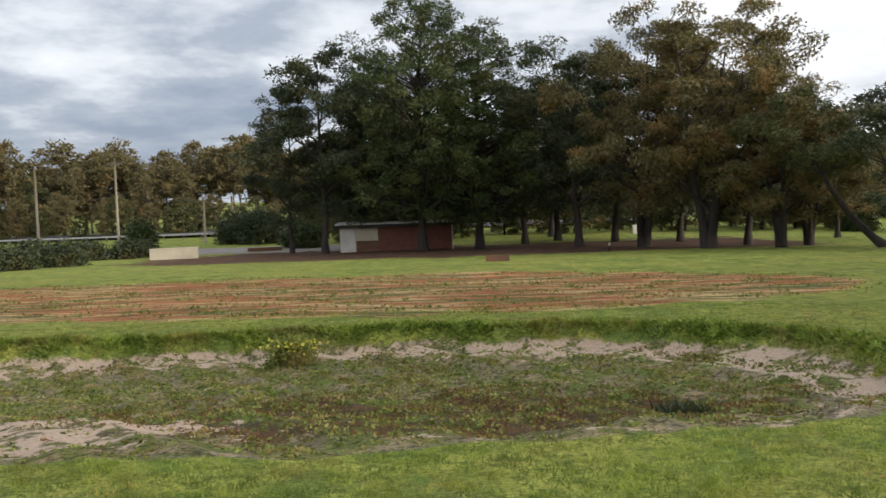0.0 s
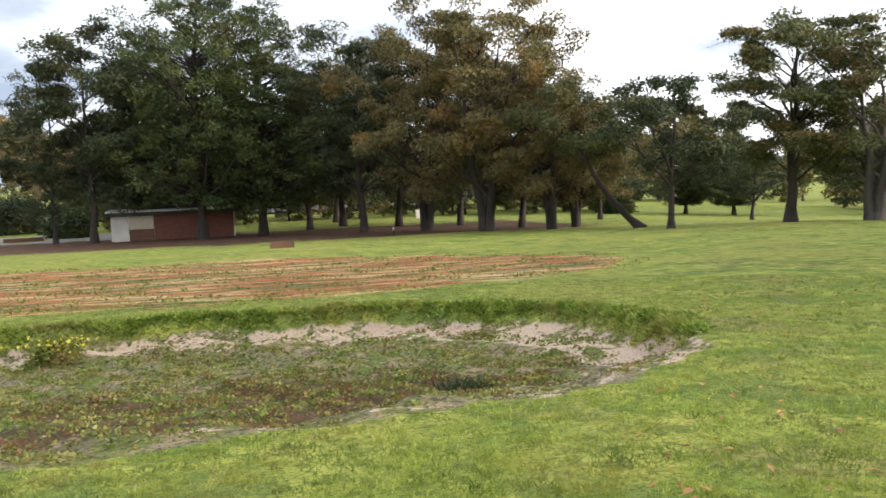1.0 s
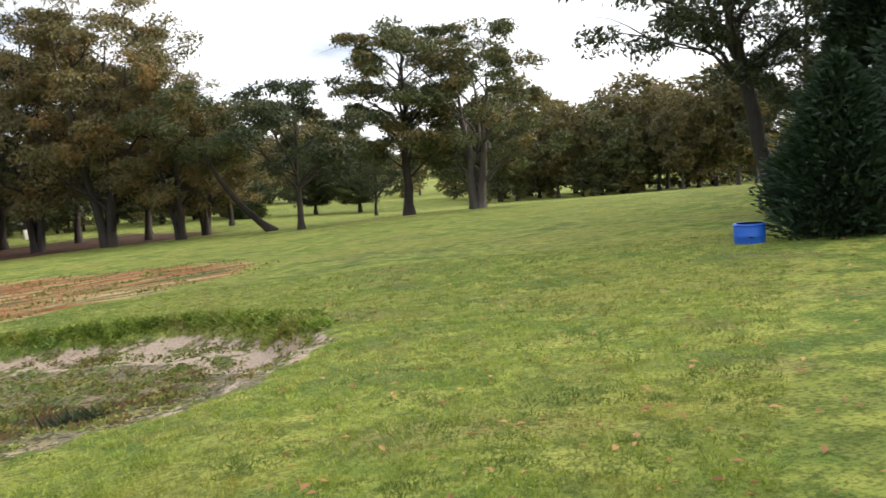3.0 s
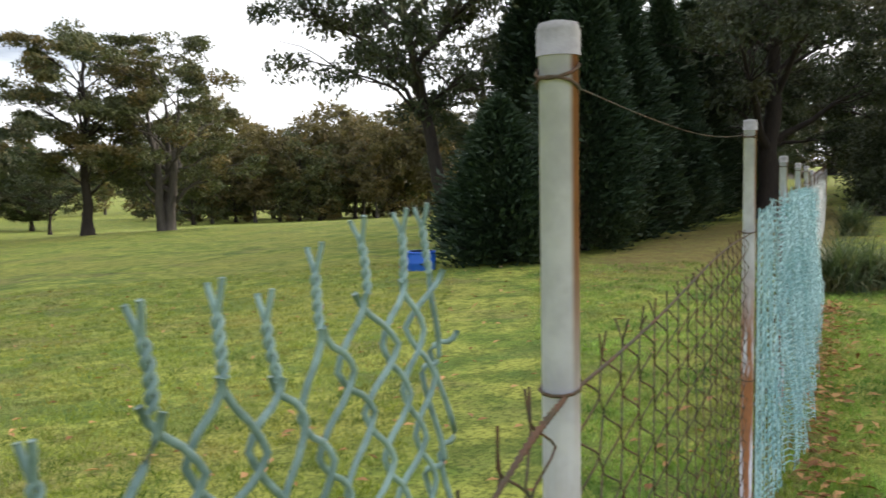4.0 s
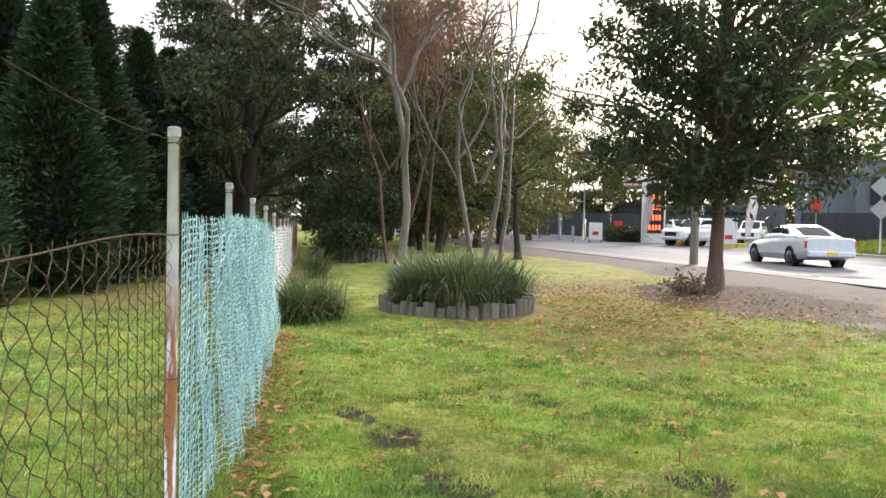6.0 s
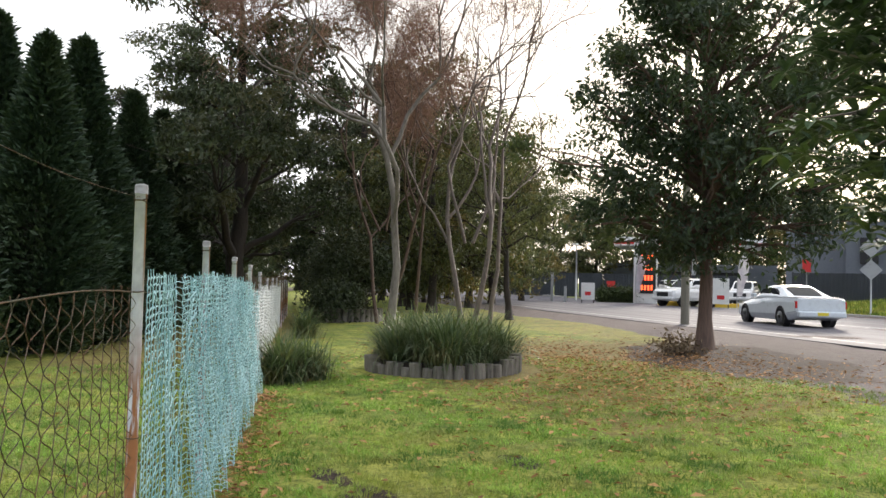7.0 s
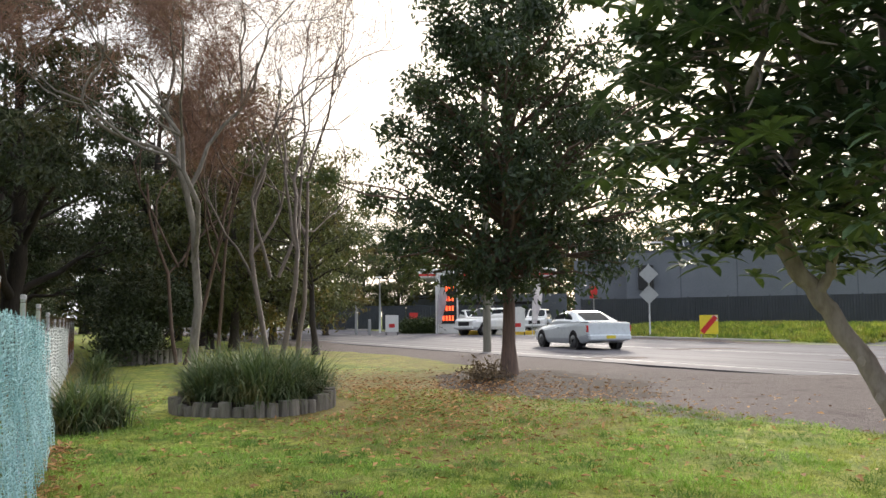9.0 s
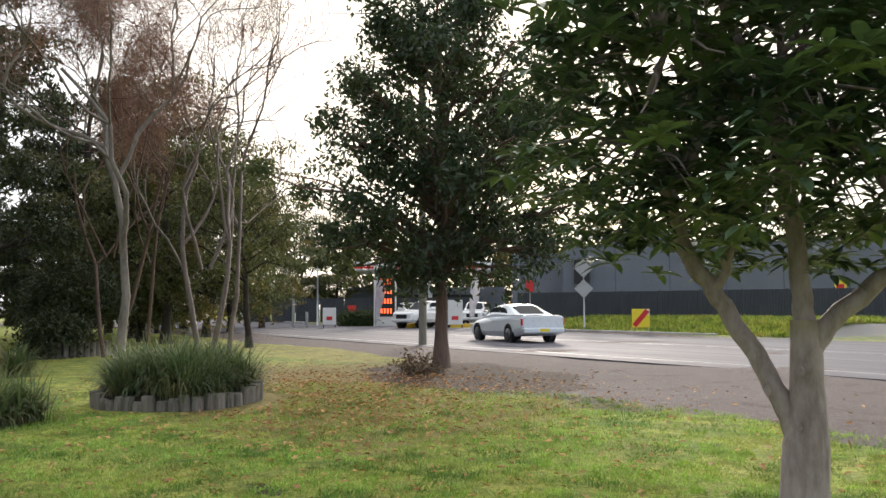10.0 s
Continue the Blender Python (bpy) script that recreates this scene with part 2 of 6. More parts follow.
def grow(seed, h, tr, fork, profile, clumps, clump_r, per, leaf, droop=0.3, lean=(0.0, 0.0), flat=0.6, stems=1, lift=0.15, shell=0.55, twigs=2, sides=7, boughs=0, bough_r=1.3):
    """Trunk and crown of a tree: limbs run to boughs or leaf clumps spread inside a profile of (height share, radius)."""
    rng = np.random.default_rng(seed)
    wood, crown = Buf(), Buf()
    zs, rs = np.array([p[0] for p in profile]) * h, np.array([p[1] for p in profile])
    trunks = []
    for k in range(stems):
        spread = 0.0 if stems == 1 else 0.10 * h
        ang = 2 * np.pi * (k + rng.uniform(0, 0.5)) / stems
        top = np.array([lean[0] + spread * np.cos(ang), lean[1] + spread * np.sin(ang), zs[-1] * (0.93 if stems == 1 else rng.uniform(0.7, 0.9))])
        t = np.linspace(0, 1, 12)[:, None]
        foot = np.array([0.35 * tr * np.cos(ang), 0.35 * tr * np.sin(ang), -0.15]) * (stems > 1) + np.array([0, 0, -0.15]) * (stems == 1)
        p = foot + (top - foot) * t
        p[:, :2] = foot[:2] + (top[:2] - foot[:2]) * (t ** 0.8)
        p[2:, :2] += np.cumsum(rng.normal(size=(10, 2)), 0) * 0.012 * h * 0.5
        r = tr * (1 - 0.88 * t[:, 0] ** 0.9)
        r[0] *= 1.45
        tube(wood, p, r, sides)
        trunks.append((p, r))

    def reach(i, n):
        """A place inside the profile, and the limb that runs to it."""
        u = (i + rng.uniform()) / n
        w = np.interp(np.linspace(zs[0], zs[-1], 40), zs, rs) + 0.15
        z = np.interp(u, np.cumsum(w) / w.sum(), np.linspace(zs[0], zs[-1], 40))
        ang = i * 2.399 + rng.uniform(-0.5, 0.5)
        R = np.interp(z, zs, rs) * (1.12 + 0.26 * math.sin(ang * 2 + z * 0.45 + seed) + 0.18 * math.sin(ang * 3 - z * 0.8 + seed * 2))
        rad = R * (shell + (1 - shell) * rng.uniform()) * rng.uniform(0.65, 1.1)
        ax = np.interp(z, trunks[0][0][:, 2], trunks[0][0][:, 0]), np.interp(z, trunks[0][0][:, 2], trunks[0][0][:, 1])
        c = np.array([ax[0] + rad * np.cos(ang), ax[1] + rad * np.sin(ang), z])
        p, r = trunks[int(rng.integers(len(trunks)))] if stems > 1 else trunks[0]
        za = np.clip(z - rad * rng.uniform(0.4, 0.9), fork * h, zs[-1] * 0.9)
        a = np.array([np.interp(za, p[:, 2], p[:, j]) for j in range(3)])
        ra = np.interp(za, p[:, 2], r)
        limb = bend(rng, a, c, lift)
        tube(wood, limb, np.linspace(min(ra * 0.62, 0.03 + rad * (0.032 if boughs else 0.022)), 0.022 if boughs else 0.012, len(limb)), 5, False)
        return c, limb

    hubs = [reach(i, boughs) for i in range(boughs)]
    for i in range(clumps):
        if boughs:
            hub, stem = hubs[i % boughs]
            c = hub + rng.normal(size=3) * bough_r * np.array([0.72, 0.72, 0.36]) + (0, 0, 0.2 * bough_r)
            limb = bend(rng, stem[3], c, 0.12)
            tube(wood, limb, np.linspace(0.03, 0.01, len(limb)), 4, False)
        else:
            c, limb = reach(i, clumps)
        cr = clump_r * rng.uniform(0.7, 1.3)
        for _ in range(twigs):
            tip = c + rng.normal(size=3) * cr * np.array([0.6, 0.6, 0.45])
            tube(wood, bend(rng, limb[3], tip, 0.08, 4), [0.02 + cr * 0.008, 0.015, 0.01, 0.006], 4, False)
        m = int(per * rng.uniform(0.6, 1.4))
        q = rng.normal(size=(m, 3))
        q /= np.linalg.norm(q, axis=1)[:, None]
        q *= (rng.uniform(size=(m, 1)) ** 0.4) * cr
        up = (rng.uniform(size=m) < 0.55) & (q[:, 2] < 0)
        q[up, 2] *= -1
        q[:, 2] *= flat
        leaves(crown, rng, c + q, leaf[0], leaf[1], droop)
    return wood, crown


def tree(name, at, label, grown, bark, leaf_mat, category="tree", group="", turn=0.0):
    root = thing(name, at, label, category, group, turn)
    part("trunk", grown[0], bark, root)
    part("crown", grown[1], leaf_mat, root, shade=False)
    return root


# ---- the lie of the land ----
BUNKER = (-1.9, 10.25, 7.6, 4.1)
FENCE_SLOPE = 0.10


def fence_y(x):
    return 0.155 + FENCE_SLOPE * (x - 1.47)


def bunker_level(x, y):
    """Below 1 inside the bunker."""
    u, v = (x - BUNKER[0]) / BUNKER[2], (y - BUNKER[1]) / BUNKER[3]
    wave = 0.05 * np.sin(x * 1.1 + 0.6) + 0.03 * np.sin(x * 2.7 + y * 1.3) + 0.02 * np.sin(x * 6.1 + y * 4.0)
    return (np.abs(u) ** 2.5 + np.abs(v) ** 2.5) ** 0.4 + wave * 0.6


def land(x, y):
    """Height of the ground."""
    x, y = np.asarray(x, float), np.asarray(y, float)
    yy = np.maximum(y - 0.6, 0.0)
    z = np.where(yy < 64, -0.0465 * yy, -0.0465 * 64 - 0.35 * (1 - np.exp(-(yy - 64) / 12.0)))
    z = z - 0.035 * np.minimum(np.maximum(x - 35, 0), 70) * smooth(8, 40, y)
    z = z + 0.03 * np.sin(x * 0.7 + 1.0) * np.sin(y * 0.6) + 0.012 * np.sin(x * 2.3) * np.cos(y * 1.9 + 0.5)
    z = z + 0.16 * np.exp(-((x - 6) / 9) ** 2 - ((y - 39) / 4) ** 2)
    b = bunker_level(x, y)
    far = smooth(7.0, 10.5, y + 0.25 * np.maximum(x - 1, 0))
    depth = (0.16 + 0.30 * far) * smooth(1.0, 0.93 - 0.22 * (1 - far), b) * (0.75 + 0.25 * smooth(1.0, 0.5, b))
    lip = 0.05 * np.exp(-((b - 1.08) / 0.10) ** 2) * far
    z = z - smooth(1.02, 0.9, b) * 0.05 * (np.sin(x * 3.1) * np.cos(y * 2.7) + 0.5 * np.sin(x * 7.3 + y * 5.1))
    z = z - depth + lip
    verge = verge_share(x, y)
    return z + 0.55 * verge


def road_u(x, y):
    """Along and across the road: across is 0 at the near edge of the asphalt."""
    dx, dy = x - 14.9, y + 12.7
    return dx * 0.982 + dy * 0.187, -(dy * 0.982 - dx * 0.187)


def verge_share(x, y):
    s, c = road_u(x, y)
    return smooth(15.2, 20, c) * smooth(31, 27, s) * smooth(5, 9, s)


def ground_axis(lo, hi, step, reach, far_n):
    mid = np.arange(lo, hi + step / 2, step)
    g = np.geomspace(step, reach, far_n)
    return np.concatenate([(lo - np.cumsum(g) * reach / np.cumsum(g)[-1])[::-1], mid, hi + np.cumsum(g) * reach / np.cumsum(g)[-1]])


def wobble(x, y, s):
    """Soft random waves for ragged zone edges."""
    return (np.sin(x * 1.7 * s + 1.3) * np.cos(y * 1.3 * s + 0.4) + 0.6 * np.sin(x * 3.1 * s + y * 2.3 * s) + 0.4 * np.cos(x * 5.3 * s - y * 4.7 * s + 2.0)) / 2.0


def ellipse(x, y, cx, cy, rx, ry, turn=0.0):
    c, s = math.cos(turn), math.sin(turn)
    u, v = (x - cx) * c + (y - cy) * s, -(x - cx) * s + (y - cy) * c
    return np.sqrt((u / rx) ** 2 + (v / ry) ** 2)


gx, gy = ground_axis(-9.0, 16.0, 0.11, 2500.0, 46), ground_axis(-8.0, 16.5, 0.11, 2500.0, 46)
X, Y = np.meshgrid(gx, gy)
Z = land(X, Y)
nx, ny = len(gx), len(gy)
idx = np.arange(nx * ny).reshape(ny, nx)
quads = np.stack([idx[:-1, :-1], idx[:-1, 1:], idx[1:, 1:], idx[1:, :-1]], -1).reshape(-1, 4)
gm = bpy.data.meshes.new("ground")
gm.from_pydata(np.stack([X, Y, Z], -1).reshape(-1, 3).tolist(), [], quads.tolist())
gm.polygons.foreach_set("use_smooth", [True] * len(gm.polygons))
B = bunker_level(X, Y)
R_S, R_C = road_u(X, Y)
fence_side = Y - fence_y(X)
zones = {
    "bunker": smooth(1.02 - 0.035 * smooth(8, 11, Y), 0.95 - 0.03 * smooth(8, 11, Y), B),
    "sand": np.clip(smooth(0.68, 0.86, B) * smooth(1.03, 0.98, B) * (0.25 + 0.75 * smooth(8, 11, Y) + 0.7 * smooth(1.5, 4, X)) + smooth(1.0, 0.25, ellipse(X, Y, -4.9, 8.0, 4.4, 1.7)) * 1.4, 0, 1),
    "dead": smooth(1.08, 0.9, ellipse(X, Y, -4.5, 25.5, 16.0, 8.5, -0.2) + 0.06 * wobble(X, Y, 0.5)),
    "mulch": np.clip(smooth(1.1, 0.9, ellipse(X, Y, 2, 66, 30, 13, 0.0) + 0.08 * wobble(X, Y, 0.2)) + 0.9 * smooth(1.2, 0.7, ellipse(X, Y, 15.6, -6.9, 3.4, 1.9, -0.1) + 0.15 * wobble(X, Y, 1.1)), 0, 1),
    "gravel": np.clip(smooth(-7.5, -5.9, R_C + 0.7 * wobble(X, Y, 0.5) - 3.6 * smooth(1, 10, R_S)), 0, 1) * (R_C < 15.3),
    "litter": np.clip(smooth(1.25, 0.4, ellipse(X, Y, 14.0, -3.6, 7.5, 3.2) + 0.15 * wobble(X, Y, 0.9)) + 0.8 * smooth(1.2, 0.5, ellipse(X, Y, 20, 3.5, 11, 3.0)) + smooth(-9, -4.5, R_C) * smooth(60, 8, R_S) * 0.7 + 0.8 * smooth(0.30, 0.05, np.abs(fence_side + 0.12)), 0, 1) * (R_C < 8),
    "drive": smooth(15.4, 15.9, R_C) * np.clip(smooth(28.5, 29.5, R_S) * smooth(70, 60, R_S) + smooth(12.0, 11.0, R_S - 0.25 * (R_C - 15)) * smooth(-30, -26, R_S), 0, 1) * smooth(60, 55, R_C),
    "soil": np.clip(sum(smooth(1.3, 0.3, ellipse(X, Y, sx, sy, sr, sr * 0.6, 0.3) + 0.3 * wobble(X, Y, 3.0)) for sx, sy, sr in ((4.65, -0.8, 0.42), (4.75, -2.1, 0.36), (5.7, -0.5, 0.4), (6.8, -1.6, 0.3), (6.3, -0.2, 0.35))) + 1.15 * smooth(1.25, 0.8, ellipse(X, Y, 15.9, -7.0, 3.6, 1.9, -0.1) + 0.18 * wobble(X, Y, 1.1)), 0, 1),
    "brown": smooth(1.15, 0.5, ellipse(X, Y, -0.2, 8.9, 4.6, 2.0, 0.05) + 0.1 * wobble(X, Y, 1.0)),
}
for zone, val in zones.items():
    gm.attributes.new(zone, "FLOAT", "POINT").data.foreach_set("value", val.reshape(-1).astype(np.float32))


def ground_material():
    m = bpy.data.materials.new("ground")
    m.use_nodes = True
    n = Nodes(m.node_tree)
    v = n.add("ShaderNodeTexCoord").outputs["Object"]
    z = {k: n.add("ShaderNodeAttribute", attribute_name=k).outputs["Fac"] for k in zones}
    wide, mid, fine = n.noise(v, 0.22, 4.0), n.noise(v, 1.6, 5.0, 0.65), n.noise(v, 26.0, 5.0, 0.7)
    speck = n.noise(v, 90.0, 3.0, 0.7)
    grass = n.mix(n.step(mid, 0.36, 0.62), (0.168, 0.25, 0.042), (0.44, 0.46, 0.095))
    grass = n.mix(n.math("MULTIPLY", n.step(n.noise(v, 0.75, 5.0, 0.65), 0.50, 0.62), 0.6), grass, (0.085, 0.16, 0.045))
    grass = n.mix(n.math("MULTIPLY", n.step(n.noise(v, 0.45, 6.0, 0.7, (1.3, 0.8, 1)), 0.54, 0.64), 0.6), grass, (0.27, 0.21, 0.10))
    grass = n.mix(n.math("MULTIPLY", n.step(wide, 0.46, 0.62), 0.65), grass, (0.40, 0.38, 0.09))
    grass = n.mix(n.math("MULTIPLY", n.step(n.noise(v, 4.5, 5.0, 0.7), 0.47, 0.60), 0.6), grass, (0.075, 0.115, 0.02))
    # fine dark specks put the shade between grass blades into the colour
    grass = n.mix(n.math("MULTIPLY", n.step(fine, 0.46, 0.60), 0.65), grass, (0.05, 0.075, 0.016))
    grass = n.mix(n.math("MULTIPLY", n.step(speck, 0.54, 0.68), 0.65), grass, (0.38, 0.42, 0.12))
    clump = n.noise(v, 3.2, 6.0, 0.7)
    weeds = n.mix(n.step(clump, 0.42, 0.56), (0.36, 0.28, 0.17), (0.17, 0.19, 0.05))
    weeds = n.mix(n.step(n.noise(v, 1.1, 5.0, 0.7), 0.50, 0.60), weeds, (0.25, 0.22, 0.14))
    weeds = n.mix(n.step(n.math("ADD", n.math("MULTIPLY", z["brown"], 0.50), n.math("SUBTRACT", n.noise(v, 2.2, 6.0, 0.7), 0.5)), 0.16, 0.34), weeds, n.mix(n.step(clump, 0.44, 0.6), (0.145, 0.085, 0.042), (0.08, 0.065, 0.035)))
    weeds = n.mix(n.step(n.noise(v, 1.9, 6.0, 0.7), 0.53, 0.60), weeds, (0.15, 0.20, 0.045))
    # two dark speck sizes: shade in gaps between weeds, mixed into their colour
    weeds = n.mix(n.math("MULTIPLY", n.step(n.noise(v, 11.0, 5.0, 0.7), 0.50, 0.60), 0.8), weeds, (0.045, 0.045, 0.022))
    weeds = n.mix(n.math("MULTIPLY", n.step(fine, 0.52, 0.62), 0.8), weeds, (0.05, 0.045, 0.024))
    sand = n.mix(n.step(fine, 0.4, 0.7), (0.62, 0.48, 0.37), (0.44, 0.33, 0.24))
    bunk = n.mix(n.step(n.math("ADD", n.math("MULTIPLY", z["sand"], 0.46), n.math("MULTIPLY", n.math("SUBTRACT", n.noise(v, 2.3, 6.0, 0.75), 0.5), 2.6)), 0.34, 0.46), weeds, sand)
    base = n.mix(n.step(n.math("ADD", z["bunker"], n.math("MULTIPLY", n.math("SUBTRACT", n.noise(v, 5.0, 5.0), 0.5), 0.7)), 0.35, 0.6), grass, bunk)
    streak = n.noise(v, 1.0, 6.0, 0.68, (0.26, 1.5, 1.0))
    dead = n.mix(n.step(streak, 0.44, 0.60), (0.40, 0.14, 0.06), (0.56, 0.43, 0.20))
    dead = n.mix(n.step(n.noise(v, 1.2, 6.0, 0.7, (0.25, 1.7, 1.0)), 0.52, 0.57), dead, (0.12, 0.15, 0.05))
    dead = n.mix(n.math("MULTIPLY", n.step(n.noise(v, 2.6, 6.0, 0.72, (0.4, 2.0, 1.0)), 0.53, 0.60), 0.85), dead, (0.10, 0.055, 0.03))
    base = n.mix(n.step(n.math("ADD", z["dead"], n.math("MULTIPLY", n.math("SUBTRACT", streak, 0.5), 0.9)), 0.35, 0.65), base, dead)
    mulch = n.mix(n.step(mid, 0.4, 0.65), (0.085, 0.05, 0.035), (0.15, 0.085, 0.05))
    base = n.mix(n.step(n.math("ADD", z["mulch"], n.math("MULTIPLY", n.math("SUBTRACT", n.noise(v, 0.3, 5.0, 0.7, (0.5, 1.5, 1)), 0.5), 1.4)), 0.45, 0.75), base, mulch)
    litter = n.mix(n.step(n.noise(v, 14.0, 4.0, 0.7), 0.45, 0.62), (0.25, 0.19, 0.085), (0.21, 0.115, 0.05))
    base = n.mix(n.math("MULTIPLY", n.step(n.math("ADD", z["litter"], n.math("MULTIPLY", n.math("SUBTRACT", n.noise(v, 4.5, 6.0, 0.75), 0.5), 1.8)), 0.4, 0.85), 0.7), base, litter)
    gravel = n.mix(n.step(fine, 0.38, 0.66), (0.115, 0.092, 0.086), (0.19, 0.16, 0.148))
    gravel = n.mix(n.step(mid, 0.5, 0.75), gravel, (0.085, 0.065, 0.058))
    base = n.mix(n.step(n.math("ADD", z["gravel"], n.math("MULTIPLY", n.math("SUBTRACT", n.noise(v, 2.2, 6.0, 0.75), 0.5), 1.0)), 0.38, 0.62), base, gravel)
    base = n.mix(n.step(n.math("ADD", z["soil"], n.math("MULTIPLY", n.math("SUBTRACT", n.noise(v, 9.0, 5.0, 0.7), 0.5), 1.5)), 0.45, 0.75), base, n.mix(n.step(fine, 0.4, 0.65), (0.05, 0.038, 0.03), (0.10, 0.072, 0.055)))
    drive = n.mix(n.step(fine, 0.3, 0.7), (0.26, 0.25, 0.235), (0.19, 0.18, 0.17))
    base = n.mix(z["drive"], base, drive)
    bsdf = n.add("ShaderNodeBsdfPrincipled", {"Base Color": base, "Roughness": 0.95, "Specular IOR Level": 0.15})
    relief = n.math("ADD", n.math("MULTIPLY", fine, 0.6), n.math("MULTIPLY", speck, 0.4))
    n.put(bsdf.inputs["Normal"], n.add("ShaderNodeBump", {"Strength": 0.7, "Distance": 0.05, "Height": relief}).outputs[0])
    n.add("ShaderNodeOutputMaterial", {"Surface": bsdf.outputs[0]})
    return m


gm.materials.append(ground_material())
ground = tagged(new("ground", gm), "grass ground with a weedy sand bunker, dead patches and bare dirt", "ground", kind="structure")


# ---- the road and its far side ----
def road_at(s, c, z=0.0):
    return 14.9 + 0.982 * s + 0.187 * c, -12.7 + 0.187 * s - 0.982 * c, z


ROAD_TURN = math.degrees(math.atan2(0.187, 0.982))
asphalt = material("worn_asphalt", (0.17, 0.163, 0.18), (0.075, 0.072, 0.082), 0.7, 0.85, 0.25, 30.0, stretch=(0.05, 2.2, 1), spec=0.15)
paint = material("road_paint", (0.40, 0.39, 0.38), (0.16, 0.155, 0.16), 3.0, 0.7, 0.1)
concrete = material("concrete", (0.44, 0.42, 0.39), (0.30, 0.285, 0.265), 1.5, 0.85, 0.25, 30.0)
road = thing("road", road_at(0, 0), "grey asphalt road with a worn pale edge line", "road", kind="structure", turn=ROAD_TURN)
part("asphalt", boxes((-60, 600, -15.2, 0.0, -0.25, 0.022)), asphalt, road)
part("edge_line", boxes((-40, 300, -1.15, -1.0, 0.0, 0.026)), paint, road)
part("centre_line", boxes((-40, 300, -7.6, -7.45, 0.0, 0.026)), paint, road)
for s0, s1 in ((-60, 1.5), (13.5, 27.5), (60, 160)):
    k = thing("kerb", road_at(s0, 15.2), "weathered concrete kerb along the far road edge", "kerb", turn=ROAD_TURN, kind="structure")
    s = s0
    while s < s1 - 0.1:
        part("kerb_stone", boxes((s - s0 + 0.01, min(s + 2.4, s1) - s0 - 0.01, -0.32, 0.0, -0.2, 0.15), bevel=0.03), concrete, k)
        s += 2.4

# ---- trees ----
def on(x, y, dz=0.0):
    return (x, y, float(land(x, y)) + dz)


def polar(az, d):
    a = radians(az)
    return d * math.sin(a), d * math.cos(a)


def spot(az, d, dz=0.0):
    return on(*polar(az, d), dz)


def plant(proto, az, d, size=1.0, turn=None, wide=1.0):
    rng = random.Random(int(az * 100 + d * 7))
    turn = rng.uniform(0, 360) if turn is None else turn
    m = Matrix.LocRotScale(spot(az, d), Euler((0, 0, radians(turn))), (size * wide, size * wide, size))
    return copy_thing(proto, m)


round_crown = [(0.20, 1.5), (0.34, 4.6), (0.55, 5.6), (0.78, 4.6), (0.94, 2.4), (1.0, 0.8)]
euc = tree("gum_tree", spot(-8.2, 73), "tall dark green gum tree with a ragged crown", grow(11, 17.4, 0.30, 0.2, [(0.2, 1.6), (0.40, 4.2), (0.62, 5.1), (0.84, 4.4), (1.0, 1.8)], 125, 1.05, 215, (0.30, 0.12), 0.4, boughs=17, bough_r=1.25), bark_dark, leaf_dark, group="row of trees behind the shed")
pine = tree("pine_tree", spot(-1.6, 70), "tall broad pine tree with dense dark green foliage", grow(12, 21.6, 0.4, 0.13, [(0.13, 3.4), (0.3, 6.0), (0.55, 5.7), (0.8, 4.3), (0.94, 2.4), (1.0, 0.8)], 310, 1.0, 140, (0.34, 0.10), -0.25, flat=0.6, lift=-0.02), bark_dark, leaf_pine, group="row of trees behind the shed")
brown = tree("gum_tree", spot(17.4, 60), "large multi-stemmed gum tree with brownish green leaves", grow(13, 15.6, 0.36, 0.14, [(0.18, 2.6), (0.36, 5.6), (0.55, 6.6), (0.8, 5.8), (1.0, 2.8)], 175, 1.1, 205, (0.28, 0.12), 0.4, stems=3, boughs=24, bough_r=1.3), bark_dark, leaf_brown, group="row of trees behind the shed")
dark = tree("casuarina_tree", spot(9.0, 69), "dark fine-leaved tree with a tall bare trunk", grow(14, 16.2, 0.34, 0.2, [(0.18, 2.2), (0.35, 4.6), (0.6, 5.1), (0.85, 4.3), (1.0, 1.8)], 125, 1.12, 215, (0.32, 0.10), 0.5, boughs=18, bough_r=1.3), bark_dark, leaf_dark, group="row of trees behind the shed")
umbrella = tree("gum_tree", spot(36.9, 55), "gum tree with layered umbrella-like crown of dark leaves", grow(15, 12.0, 0.36, 0.2, [(0.30, 2.2), (0.48, 3.4), (0.72, 4.0), (0.9, 4.3), (1.0, 3.0)], 110, 0.85, 220, (0.26, 0.11), flat=0.5, shell=0.6, boughs=20, bough_r=1.05), bark_dark, leaf_euc, group="trees on the fairway")
spreading = tree("gum_tree", spot(41.6, 55), "spreading pale-limbed gum tree with grey-green leaves", grow(16, 11.4, 0.36, 0.10, [(0.22, 3.2), (0.42, 5.2), (0.68, 5.4), (0.88, 4.2), (1.0, 2.2)], 125, 0.9, 215, (0.26, 0.11), stems=3, flat=0.55, shell=0.6, boughs=24, bough_r=1.1), bark_grey, leaf_euc, group="trees on the fairway")
small_gum = tree("gum_tree", spot(29.6, 50), "small gum tree with a forked trunk and open crown", grow(17, 8.2, 0.22, 0.28, [(0.38, 1.8), (0.58, 3.2), (0.82, 3.2), (1.0, 1.6)], 54, 0.8, 210, (0.26, 0.11), flat=0.55, shell=0.6, boughs=11, bough_r=1.0), bark_dark, leaf_dark, group="trees on the fairway")
